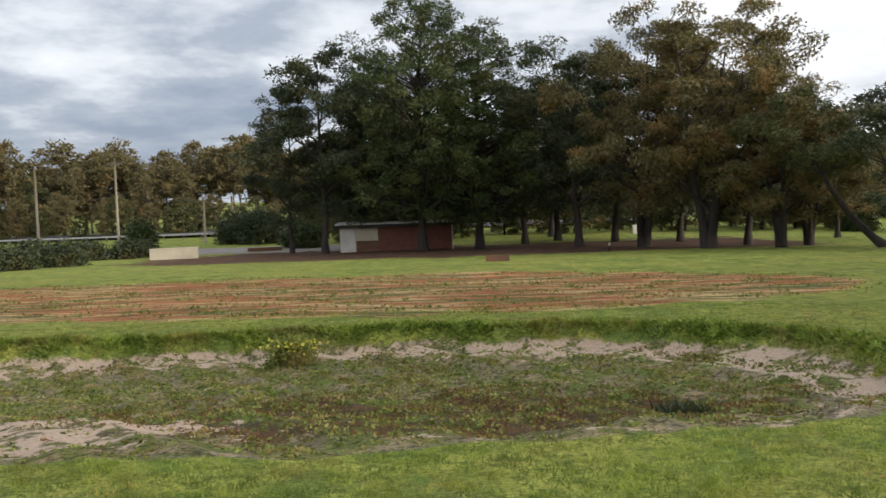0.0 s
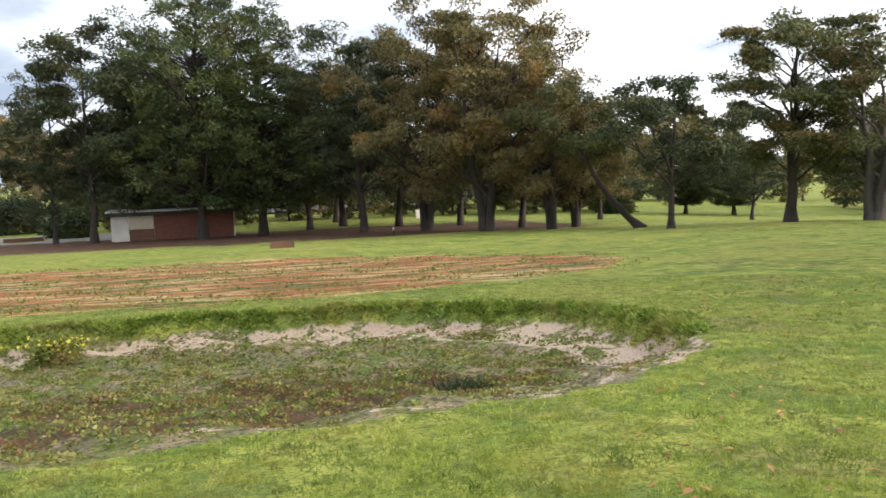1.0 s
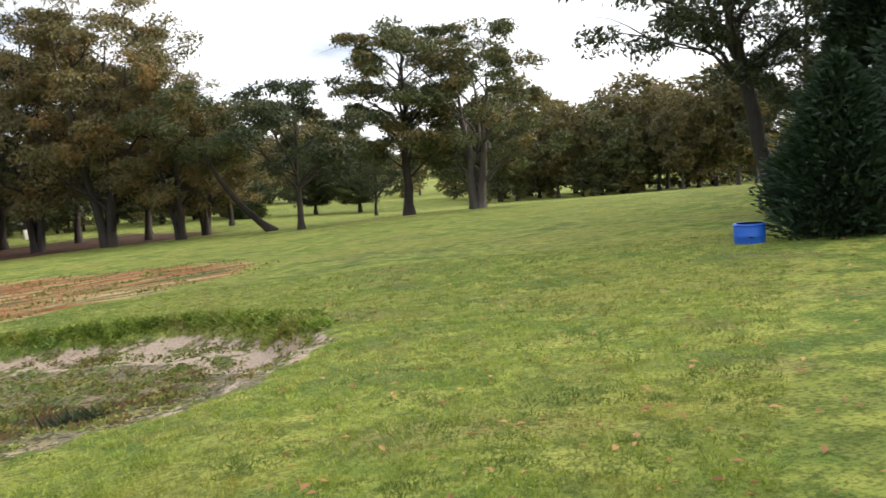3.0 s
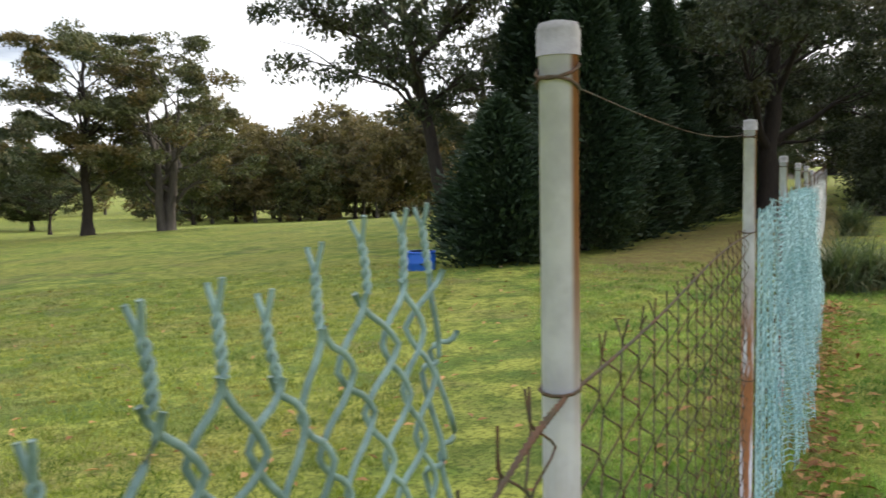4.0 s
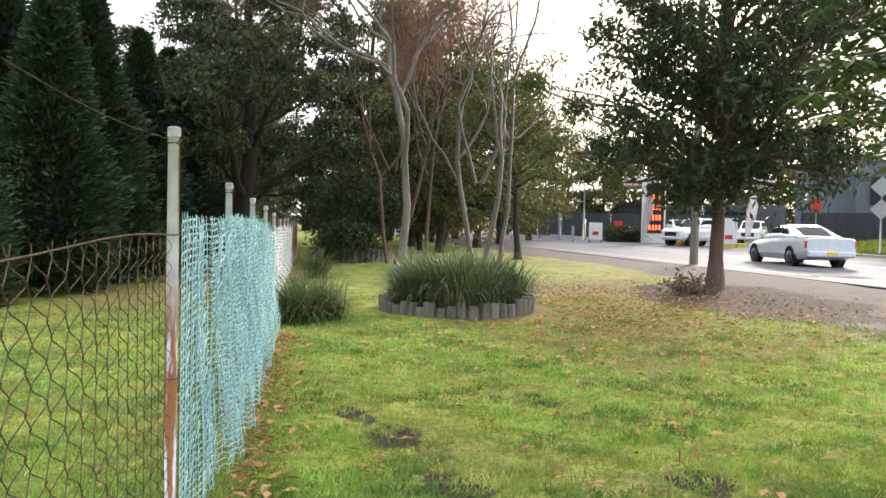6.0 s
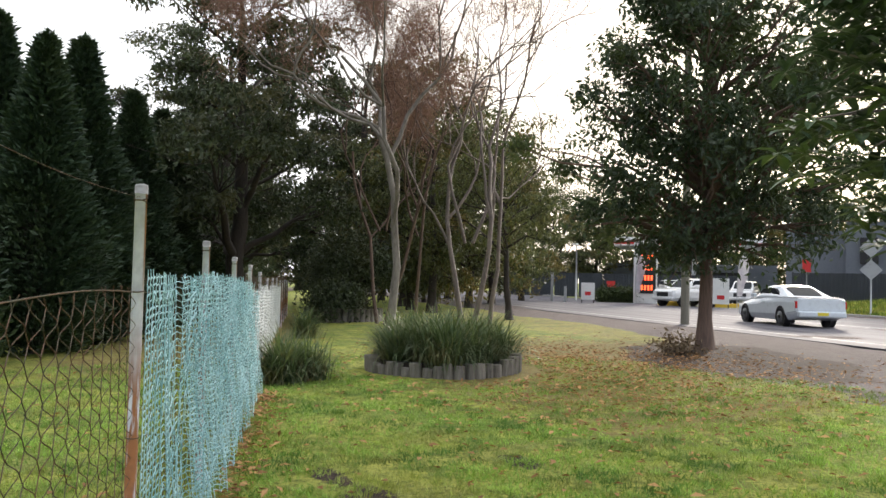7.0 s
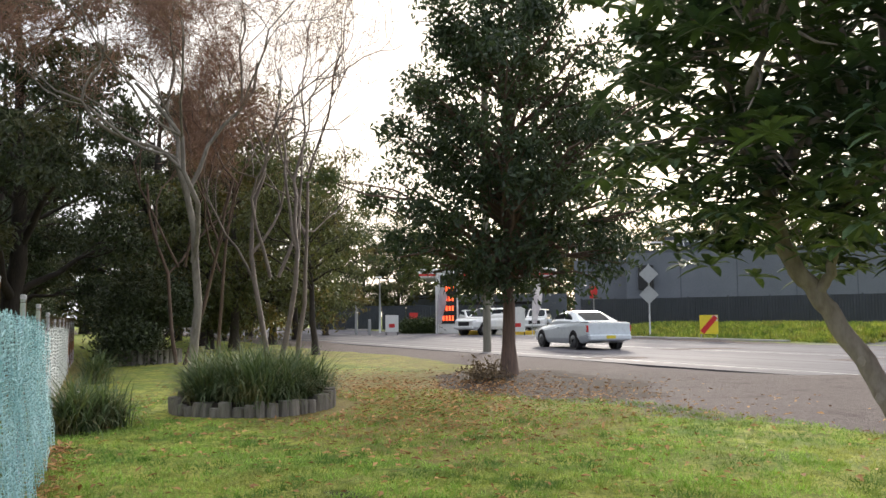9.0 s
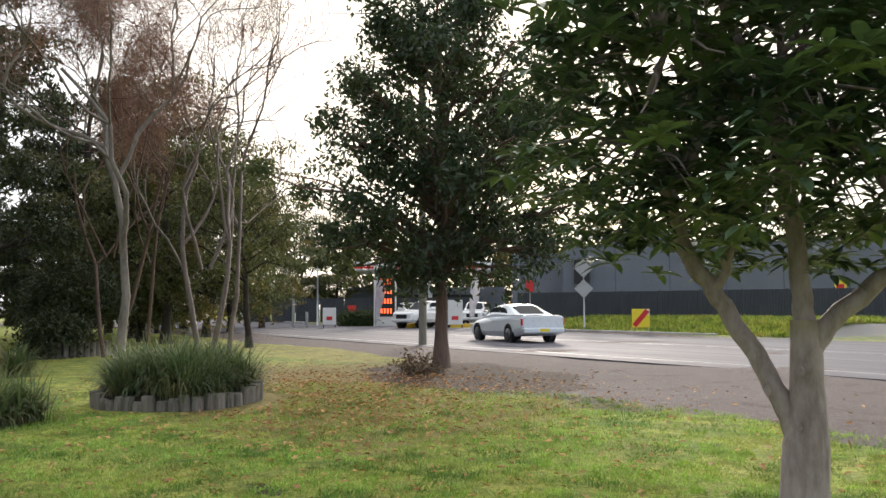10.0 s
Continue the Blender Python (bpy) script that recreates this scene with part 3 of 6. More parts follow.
leaning = tree("gum_tree", spot(27.8, 54), "gum tree leaning on a bare slanted trunk", grow(18, 8.4, 0.26, 0.5, [(0.52, 1.6), (0.7, 3.2), (0.9, 2.8), (1.0, 1.0)], 36, 0.95, 210, (0.28, 0.11), lean=(-5.6, 1.0), boughs=9, bough_r=1.1), bark_dark, leaf_euc, group="trees on the fairway")
for proto, az, d, size, wide in (
        (pine, 2.3, 71, 0.86, 1.1), (pine, -4.2, 78, 0.80, 1.1), (euc, -10.4, 76, 0.80, 0.85), (dark, -5.6, 80, 0.9, 1.0), (brown, 21.8, 58, 0.74, 0.9), (dark, 5.4, 78, 0.9, 1.0), (dark, 7.6, 82, 0.98, 1.05), (dark, 11.4, 78, 0.98, 1.0), (brown, 13.3, 66, 1.08, 0.82),
        (dark, 19.8, 66, 0.84, 1.0), (brown, 23.4, 62, 0.62, 0.95), (euc, 15.6, 76, 0.96, 1.0), (dark, 7.2, 90, 0.95, 1.1), (dark, 25.0, 78, 0.56, 1.2), (pine, 30.5, 95, 0.38, 1.5),
        (pine, 33.5, 92, 0.40, 1.5), (small_gum, 34.6, 70, 0.6, 1.2)):
    plant(proto, az, d, size, wide=wide)

far_a = tree("woodland_tree", spot(-30, 150), "distant gum tree with brown and olive leaves at the wood's edge", grow(21, 12.5, 0.22, 0.3, [(0.22, 1.4), (0.42, 3.2), (0.66, 3.8), (0.88, 2.8), (1.0, 1.2)], 34, 1.2, 100, (0.6, 0.26)), bark_grey, leaf_far, group="distant woodland")
far_b = tree("woodland_tree", spot(-27, 150), "distant dark green tree at the wood's edge", grow(22, 11.0, 0.24, 0.1, [(0.06, 2.4), (0.3, 3.4), (0.62, 3.4), (0.88, 2.2), (1.0, 0.9)], 40, 1.15, 110, (0.5, 0.22)), bark_dark, leaf_euc, group="distant woodland")
far_c = tree("woodland_tree", spot(-33, 150), "distant tall gum tree with a thin crown", grow(23, 14.0, 0.2, 0.4, [(0.45, 1.2), (0.62, 2.6), (0.86, 2.8), (1.0, 1.2)], 24, 1.1, 90, (0.6, 0.26)), bark_pale, leaf_far, group="distant woodland")
rng = random.Random(5)
for ring, (d0, d1, a0, a1, step, s0, s1) in enumerate(((92, 108, -9, 27, 0.85, 0.45, 0.75), (136, 148, -40, 12, 1.05, 0.75, 1.1), (152, 170, -40, 34, 1.2, 0.9, 1.25), (100, 112, 43, 60, 1.25, 0.8, 1.15), (118, 135, 40, 62, 1.3, 1.0, 1.4), (150, 190, 18, 44, 1.6, 0.7, 1.2), (128, 135, -40, -9, 1.1, 0.35, 0.6))):
    a = a0
    while a < a1:
        proto = rng.choice((far_a, far_a, far_b, far_c, far_c)) if ring in (1, 2) else rng.choice((far_a, far_b, far_b))
        plant(proto, a, rng.uniform(d0, d1), rng.uniform(s0, s1), wide=rng.uniform(0.9, 1.25))
        a += step * rng.uniform(0.7, 1.3)

# conifers along the fairway side of the fence
def cypress(seed, h, r, tip, label, at, n=230, low=0.32):
    rng = np.random.default_rng(seed)
    wood, crown = Buf(), Buf()
    tube(wood, [(0, 0, -0.1), (0.03, 0.02, h * 0.5), (0, 0, h * 0.95)], [0.13, 0.09, 0.02], 7)
    for i in range(n):
        u = (i + rng.uniform()) / n
        z = h * (0.03 + 0.95 * u)
        R = r * (min(1.0, u / 0.14 + 0.55) * (1 - max(0.0, (u - low) / (1 - low)) ** tip)) * rng.uniform(0.74, 1.12)
        ang = i * 2.399 + rng.uniform(-0.4, 0.4)
        R *= 1 + 0.16 * math.sin(ang * 3 + z * 2.6 + seed)
        out = np.array([np.cos(ang), np.sin(ang), 0.0])
        c = out * R * 0.8 + np.array([0, 0, z])
        tube(wood, [(0, 0, max(0.1, z - 0.3 * R)), tuple(c)], [0.02, 0.008], 4, False)
        m = int(120 * rng.uniform(0.7, 1.3))
        q = rng.normal(size=(m, 3)) * np.array([0.16, 0.16, 0.2]) * (0.5 + 0.5 * r) * (0.3 + 0.7 * min(1.0, R / r))
        leaves(crown, rng, c + q, 0.17, 0.05, -0.2, ways=np.tile(out * 0.9, (m, 1)))
    return tree("conifer", at, label, (wood, crown), bark_dark, leaf_cypress, "conifer", "conifer row along the fence")


cypress(31, 3.0, 1.0, 1.3, "bushy egg-shaped dark green conifer on the lawn", on(14.75, 6.95), 230)
col = cypress(32, 6.3, 1.2, 1.12, "tall columnar dark green conifer with a pointed tip", on(17.4, 6.3), 340, 0.22)
for cx, cy, sc in ((22.0, 9.4, 1.3), (19.9, 6.5, 1.1), (22.8, 6.2, 1.0), (26.5, 6.5, 1.05), (31.0, 6.8, 1.05), (35.5, 7.2, 1.0), (40, 7.8, 1.0)):
    copy_thing(col, Matrix.LocRotScale(on(cx, cy), Euler((0, 0, cx * 3.0)), (sc * 1.05, sc * 1.05, sc)))

overhang = tree("gum_tree", on(22.0, 12.0), "dark gum tree arching over the conifers", grow(41, 11.2, 0.26, 0.3, [(0.34, 2.0), (0.52, 3.4), (0.76, 3.8), (0.92, 3.0), (1.0, 1.6)], 100, 0.75, 250, (0.19, 0.075), 0.4, lean=(-1.2, 2.0), boughs=20, bough_r=1.0), bark_dark, leaf_dark, group="big trees by the fence")
big = tree("casuarina_tree", on(27.0, 4.2), "large dark spreading tree with a thick trunk beside the fence", grow(42, 12.6, 0.34, 0.16, [(0.20, 2.3), (0.40, 3.2), (0.62, 3.1), (0.84, 2.3), (1.0, 1.4)], 105, 0.78, 240, (0.20, 0.075), 0.4, boughs=19, bough_r=0.9), bark_dark, leaf_dark, group="big trees by the fence")
for bx, by, sc in ((40.5, 0.9, 1.0), (50, 1.2, 1.0), (36, 6.2, 1.0), (46, 8.0, 1.05), (58, 10, 1.15), (75, 13, 1.2), (36.4, 15.2, 0.74), (38.2, 13.0, 0.78), (39.5, 10.6, 0.76), (35.0, 18.0, 0.7), (62, 12, 1.1), (90, 15.0, 1.2), (110, 17.0, 1.2), (84, 15.5, 1.1), (120, 12.0, 1.2), (70, 14, 1.1)):
    copy_thing(big, Matrix.LocRotScale(on(bx, by), Euler((0, 0, bx)), (sc, sc, sc)))


def bare_tree(seed, at, label, h, tr, reach, tips, stems, bark, twig_share=0.5, leaf=(0.42, 0.013)):
    """A nearly leafless tree with forking pale limbs and hazes of fine twigs."""
    rng = np.random.default_rng(seed)
    wood, crown = Buf(), Buf()

    def limb(a, way, length, r, level):
        n = 6
        p = [np.array(a)]
        d = way / np.linalg.norm(way)
        for _ in range(n):
            d = d + rng.normal(size=3) * (0.10 if level == 0 else 0.24) + np.array([0, 0, 0.10])
            d /= np.linalg.norm(d)
            p.append(p[-1] + d * length / n)
        tube(wood, p, np.linspace(r, r * 0.55, n + 1), 6 if level < 2 else 4, False)
        if level >= 4 or r < 0.008:
            m = tips
            t = rng.uniform(0, 1, (m, 1))
            c = p[2] + (p[-1] - p[2]) * t + rng.normal(size=(m, 3)) * 0.22
            if rng.uniform() < twig_share:
                leaves(crown, rng, c, leaf[0], leaf[1], 0.1)
            return
        for _ in range(2 if rng.uniform() < 0.65 else 3):
            q = p[int(rng.integers(3, n + 1))]
            w2 = d + rng.normal(size=3) * 0.5 + np.array([0, 0, 0.14])
            w2[2] = max(w2[2], 0.55 * math.hypot(w2[0], w2[1]))
            limb(q, w2, length * rng.uniform(0.55, 0.82), r * rng.uniform(0.45, 0.62), level + 1)
    for k in range(stems):
        ang = 2 * np.pi * k / stems + 0.7
        out = np.array([np.cos(ang), np.sin(ang), 0]) * (0.0 if stems == 1 else 0.28)
        limb(np.array([out[0] * 0.5, out[1] * 0.5, -0.1]), np.array([out[0] * reach, out[1] * reach, 1.0]), h * 0.44, tr, 0)
        limb(np.array([out[0] * 0.5, out[1] * 0.5, h * 0.22]), np.array([out[0] * reach + 0.22 * np.cos(ang + 2), out[1] * reach + 0.22 * np.sin(ang + 2), 1.0]), h * 0.40, tr * 0.6, 1)
    return tree("bare_tree", at, label, (wood, crown), bark, leaf_twig, "tree", "winter-bare trees by the planter")


def from_cam(az, d):
    x, y = polar(az, d)
    return on(x + 0.52, y - 0.5)


bare_tree(51, from_cam(90.3, 21), "pale forked tree, bare but for reddish twigs", 12.0, 0.115, 0.5, 210, 1, bark_pale, 1.0)
bare_tree(52, from_cam(95.5, 22), "bare grey tree with crooked upright limbs", 10.5, 0.08, 0.8, 60, 2, bark_smooth, 0.6)
bare_tree(53, from_cam(97.0, 23), "bare grey tree with crooked upright limbs", 12.0, 0.07, 0.6, 40, 1, bark_smooth, 0.4)
bare_tree(54, from_cam(89.6, 25), "reddish bare tree with a haze of fine twigs", 12.5, 0.06, 1.2, 330, 2, bark_red, 1.0)
bare_tree(58, from_cam(92.0, 25), "reddish bare tree with a haze of fine twigs", 12.0, 0.055, 0.7, 220, 1, bark_red, 1.0)
tree("small_tree", from_cam(98.3, 30), "thin dark leaning tree with drooping leaves", grow(54, 7.5, 0.13, 0.3, [(0.35, 1.2), (0.6, 2.2), (0.85, 1.9), (1.0, 0.6)], 30, 0.8, 160, (0.22, 0.06), 0.5, lean=(0.6, 0.2)), bark_dark, leaf_euc)
back = tree("gum_tree", from_cam(93.0, 34), "leafy gum tree behind the bare trees", grow(55, 9.6, 0.2, 0.2, [(0.10, 1.7), (0.24, 2.5), (0.6, 2.9), (0.85, 2.4), (1.0, 1.0)], 78, 0.85, 170, (0.24, 0.085), 0.4, boughs=18, bough_r=1.0), bark_dark, leaf_euc, group="roadside trees")
for az, d, sc in ((91, 42, 1.0), (91.5, 37, 0.8), (95.5, 42, 1.0), (97, 50, 1.05), (99, 60, 1.0), (94, 60, 1.2), (89.6, 66, 1.1), (89.5, 52, 1.0), (101.5, 85, 1.2), (104, 88, 1.2), (98.5, 90, 1.3), (92.4, 50, 0.6)):
    x, y = polar(az, d)
    copy_thing(back, Matrix.LocRotScale(on(x + 0.5, y - 0.5), Euler((0, 0, az * d)), (sc, sc, sc)))
for az, d, sc in ((76, 120, 1.2), (79, 116, 1.2), (81.5, 122, 1.2), (84, 126, 1.2), (86.5, 120, 1.1), (89, 124, 1.1), (106, 100, 1.2), (109, 104, 1.2), (112, 104, 1.3), (115, 106, 1.3), (118, 100, 1.3), (121, 104, 1.35), (124, 100, 1.3), (127, 104, 1.35), (130, 100, 1.2), (134, 95, 1.3), (138, 95, 1.2), (142, 95, 1.2)):
    x, y = polar(az, d)
    copy_thing(far_b, Matrix.LocRotScale(on(x, y), Euler((0, 0, az * 5)), (sc, sc, sc * 0.85)))

# the evergreen by the gravel, and the near tree with large leaves
tree("brush_box_tree", from_cam(111.15, 18.7), "evergreen street tree with reddish trunk and oval dark crown", grow(61, 9.4, 0.17, 0.24, [(0.2, 1.5), (0.32, 2.8), (0.52, 3.05), (0.74, 2.5), (0.92, 1.3), (1.0, 0.4)], 190, 0.58, 190, (0.17, 0.065), 0.25, flat=0.8, shell=0.4), bark_red, leaf_box)


def near_tree():
    rng = np.random.default_rng(71)
    wood, crown = Buf(), Buf()
    def local(p):
        """From (across, behind, height) to the tree's own axes."""
        u, d, z = np.array(p).T
        return np.stack([-0.691 * u + 0.723 * d, -0.723 * u - 0.691 * d, z], -1)

    trunk = local([(0.0, 0, -0.1), (0.01, 0, 0.12), (0.02, 0, 0.4), (0.03, 0, 0.58), (0.042, 0, 0.72), (0.045, 0, 0.93), (0.05, 0, 1.12), (0.045, 0, 1.24)])
    tube(wood, trunk, [0.18, 0.14, 0.118, 0.116, 0.098, 0.083, 0.08, 0.07], 14)
    limbs = [(local([(0.0, 0, 0.60), (-0.05, 0, 0.76), (-0.10, 0.01, 0.87), (-0.19, 0.03, 1.04), (-0.30, 0.05, 1.22), (-0.385, 0.05, 1.37), (-0.48, 0.03, 1.50), (-0.56, 0.0, 1.66), (-0.62, -0.05, 1.9)]), 0.058),
             (local([(0.045, 0, 1.18), (0.034, 0.01, 1.33), (0.03, 0.02, 1.52), (0.0, 0.05, 1.8), (-0.05, 0.05, 2.2)]), 0.058),
             (local([(0.055, 0, 1.04), (0.13, 0, 1.19), (0.25, 0.02, 1.31), (0.43, 0.05, 1.46), (0.65, 0.08, 1.66)]), 0.058),
             (local([(-0.40, 0.04, 1.40), (-0.34, 0.02, 1.50), (-0.31, 0.0, 1.60), (-0.30, 0.0, 1.8)]), 0.03)]
    lines = []
    for p, r in limbs:
        p = np.array(p)
        u = np.linspace(0, len(p) - 1, 3 * len(p))
        q = np.stack([np.interp(u, np.arange(len(p)), p[:, c]) for c in range(3)], -1)
        q[1:-1] += rng.normal(size=(len(q) - 2, 3)) * 0.006
        tube(wood, q, np.linspace(r, r * 0.72, len(q)), 10, False)
        for _ in range(6):
            tip = p[-1] * np.array([0.6, 0.6, 1]) + np.array([rng.uniform(-0.7, 0.7), rng.uniform(-0.7, 0.7), rng.uniform(0.3, 1.4)])
            t = bend(rng, p[-1], tip, 0.05, 6, 0.08)
            tube(wood, t, np.linspace(r * 0.6, 0.014, 6), 7, False)
            lines.append(t)
    for kz, ku in ((0.88, -0.14), (0.98, 0.02), (1.06, -0.21), (0.70, 0.0)):
        knot = local([(ku, -0.10, kz - 0.02), (ku, -0.115, kz), (ku, -0.10, kz + 0.025)])
        tube(wood, knot, [0.012, 0.022, 0.010], 7)
    n = 780
    for i in range(n):
        u = rng.uniform()
        z = 1.58 + 3.1 * u
        R = 1.36 * math.sqrt(max(0.03, 1 - (max(0.0, u - 0.18) / 0.84) ** 1.7)) * (0.72 + 0.28 * min(1, u / 0.16))
        ang = i * 2.399
        rad = R * (rng.uniform(0.10, 1.0) ** 0.5)
        c = np.array([rad * math.cos(ang), rad * math.sin(ang), max(z, 1.52 + 0.2 * rad)])
        if i % 2 == 0:
            near = min(lines, key=lambda l: np.linalg.norm(l[-1] - c))
            tube(wood, bend(rng, near[-2], c, 0.1, 5), np.linspace(0.013, 0.004, 5), 4, False)
        for _ in range(3):
            hub = c + rng.normal(size=3) * np.array([0.15, 0.15, 0.1])
            k = int(rng.integers(8, 12))
            th = np.linspace(0, 2 * np.pi, k, endpoint=False) + rng.uniform(0, 1)
            ways = np.stack([np.cos(th), np.sin(th), rng.uniform(-0.35, 0.7, k)], -1)
            L = 0.148 * rng.uniform(0.65, 1.25, (k, 1))
            d = ways / np.linalg.norm(ways, axis=1)[:, None]
            s = np.cross(d, [0, 0, 1.0])
            s /= np.linalg.norm(s, axis=1)[:, None]
            W, sag = L * 0.17, np.array([0, 0, -1.0]) * L
            nrm = np.cross(s, d)
            v = np.stack([hub + 0 * d, hub + d * L * 0.35 + s * W + nrm * W * 0.3, hub + d * L * 0.72 + s * W * 0.8 + sag * 0.08 + nrm * W * 0.25, hub + d * L + sag * 0.2,
                          hub + d * L * 0.72 - s * W * 0.8 + sag * 0.08 + nrm * W * 0.25, hub + d * L * 0.35 - s * W + nrm * W * 0.3, hub + d * L * 0.35, hub + d * L * 0.72 + sag * 0.08], 1)
            b = np.arange(k)[:, None] * 8
            f = np.concatenate([b + np.array([[0, 1, 6]]), b + np.array([[0, 6, 5]]), b + np.array([[2, 3, 7]]), b + np.array([[3, 4, 7]])])
            q4 = np.concatenate([b + np.array([[1, 2, 7, 6]]), b + np.array([[6, 7, 4, 5]])])
            m = crown.n
            crown.add(v.reshape(-1, 3), f)
            crown.f.extend((q4 + m).tolist())
    return tree("evergreen_tree", on(3.93, -3.86), "low-branching evergreen with smooth forked trunk and large glossy leaves", (wood, crown), bark_pink, leaf_glossy)


near_tree()

# ---- the fence ----
galv = material("galvanised_pipe", (0.42, 0.43, 0.44), (0.30, 0.31, 0.32), 4.0, 0.55, 0.1, 30.0, metal=0.35, stretch=(1, 1, 0.2))

cap_grey = material("cap_grey", (0.36, 0.35, 0.34), (0.24, 0.23, 0.22), 20.0, 0.7, 0.2, 60.0)


def post_material():
    m = bpy.data.materials.new("weathered_post")
    m.use_nodes = True
    n = Nodes(m.node_tree)
    v = n.add("ShaderNodeTexCoord").outputs["Object"]
    z = n.add("ShaderNodeSeparateXYZ", {0: v})
    streak = n.noise(v, 9.0, 5.0, 0.6, (4.0, 4.0, 0.35))
    white = n.mix(n.step(n.noise(v, 14.0), 0.35, 0.7), (0.78, 0.78, 0.88), (0.60, 0.60, 0.69))
    rust = n.mix(n.noise(v, 30.0), (0.46, 0.17, 0.05), (0.20, 0.085, 0.04))
    low = n.step(n.math("ADD", z.outputs[2], n.math("MULTIPLY", streak, 0.5)), 1.5, 1.1)
    side = n.math("MULTIPLY", n.step(n.math("SUBTRACT", n.math("MULTIPLY", z.outputs[0], 0.5), n.math("MULTIPLY", z.outputs[1], 0.87)), 0.010, 0.018), n.step(z.outputs[2], 1.15, 1.5))
    fac = n.math("MAXIMUM", n.math("MULTIPLY", low, n.step(streak, 0.38, 0.5)), n.math("MULTIPLY", side, n.step(streak, 0.30, 0.42)))
    b = n.add("ShaderNodeBsdfPrincipled", {"Base Color": n.mix(fac, white, rust), "Roughness": 0.6})
    n.add("ShaderNodeOutputMaterial", {"Surface": b.outputs[0]})
    return m


post_mat = post_material()
rust_wire = material("rusty_wire", (0.13, 0.06, 0.032), (0.055, 0.06, 0.038), 12.0, 0.85, 0.2)
green_wire = material("green_coated_wire", (0.30, 0.44, 0.42), (0.12, 0.20, 0.18), 9.0, 0.42, 0.2, 60.0)
teal_net = material("teal_netting", (0.52, 0.76, 0.79), (0.20, 0.44, 0.48), 3.2, 0.55, 0.0)
white_net = material("whitish_netting", (0.66, 0.68, 0.68), (0.46, 0.50, 0.50), 2.2, 0.6, 0.0)


def fence_post(x, h, dia=0.046, dy=0.0):
    root = thing("fence_post", on(x, fence_y(x) + dy), "whitish metal pipe fence post with rust streaks", "fence post", "pipe fence posts")
    b = Buf()
    tube(b, [(0, 0, -0.25), (0, 0, h * 0.5), (0.004, 0, h - 0.03)], dia / 2, 16)
    part("pipe", b, post_mat, root)
    c = Buf()
    tube(c, [(0.004, 0, h - 0.04), (0.004, 0, h - 0.012), (0.004, 0, h - 0.003), (0.004, 0, h)], [dia * 0.56, dia * 0.56, dia * 0.5, dia * 0.25], 16)
    part("cap", c, cap_grey, root, "grey pressed-metal cap")
    for zz, tilt in ((h - 0.055, 0.012), (h - 0.075, -0.01), (1.29, 0.004), (0.72, 0.0)):
        w = Buf()
        th = np.linspace(0, 2 * np.pi, 13)
        tube(w, np.stack([np.cos(th) * dia * 0.54, np.sin(th) * dia * 0.54, zz + tilt * np.cos(th)], -1), 0.0022, 5)
        part("tie_wire", w, rust_wire, root, "twisted rusty tie wire")
    return root


POSTS = [1.47, 3.86, 6.09, 8.3, 10.5, 12.7, 15.0, 17.3, 19.6, 22, 24.4, 26.8, 29.2, 31.6]
for i, px in enumerate(POSTS):
    fence_post(px, (1.72, 1.71, 1.59, 1.53, 1.48, 1.44, 1.38, 1.36)[min(i, 7)] - 0.006 * max(0, i - 7))


def link_wires(buf, x0, x1, pitch, cell, top, low, radius, sides, seed, offset=0.0, sag=None, depth=0.006, barbs=0.05, wave=0.0, fine=1):
    """Chain-link: each wire runs down in a zigzag, hooked into the next."""
    rng = np.random.default_rng(seed)
    n = int((x1 - x0) / pitch)
    for k in range(n):
        xc = x0 + (k + 0.5) * pitch
        t1 = top(xc) if callable(top) else top
        m = max(2, int((t1 - low) / cell))
        j = np.arange(m * fine + 1) / fine
        zz = t1 - j * cell
        side = np.abs(((j + k) % 2) - 1) * 2 - 1
        side = np.sign(side) * np.abs(side) ** (0.75 if fine > 1 else 1.0) * 0.54 * pitch
        xs = xc + side + np.interp(j, np.arange(m + 1), rng.normal(size=m + 1)) * pitch * 0.05
        ys = fence_y(xs) + offset + depth * np.cos(j * np.pi)
        if sag:
            ys = ys + sag(xs, zz)
        g = np.array([float(v) for v in land(xs[:1], ys[:1])])[0]
        p = np.stack([xs, ys, zz + g * 0 + wave * np.sin(xs * 7)], -1)
        if barbs:
            p = np.concatenate([[p[0] + (rng.normal() * 0.01, rng.normal() * 0.008, barbs * rng.uniform(0.7, 1.3))], p])
        tube(buf, p, radius, sides, False)


mesh_root = thing("chain_link_fence", (0, 0, 0), "rusty chain-link fence mesh with barbed upper edge", "fence")
b = Buf()
link_wires(b, 1.50, 3.84, 0.064, 0.042, lambda x: 1.285 - 0.02 * math.sin((x - 1.5) * 1.34), 0.02, 0.0016, 5, 1, fine=4, barbs=0.03)
part("wire_mesh", b, rust_wire, mesh_root)
b = Buf()
link_wires(b, 1.13, 1.47, 0.05, 0.043, lambda x: 1.22 + 0.2 * (x - 1.13), 0.02, 0.0017, 5, 2, fine=4)
part("torn_wire_mesh", b, rust_wire, mesh_root)
b = Buf()
xs = np.linspace(0.72, 1.47, 60)
for ph in (0, np.pi):
    tube(b, np.stack([xs, fence_y(xs) - 0.012 + 0.0025 * np.cos(xs * 260 + ph), 1.17 + 0.12 * (xs - 0.72) / 0.75 + 0.004 * np.sin(xs * 20) + 0.0025 * np.sin(xs * 260 + ph)], -1), 0.0027, 5)
part("tension_wire", b, rust_wire, mesh_root, "twisted rusty top wire")
b = Buf()
xs = np.linspace(1.47, 8.4, 140)
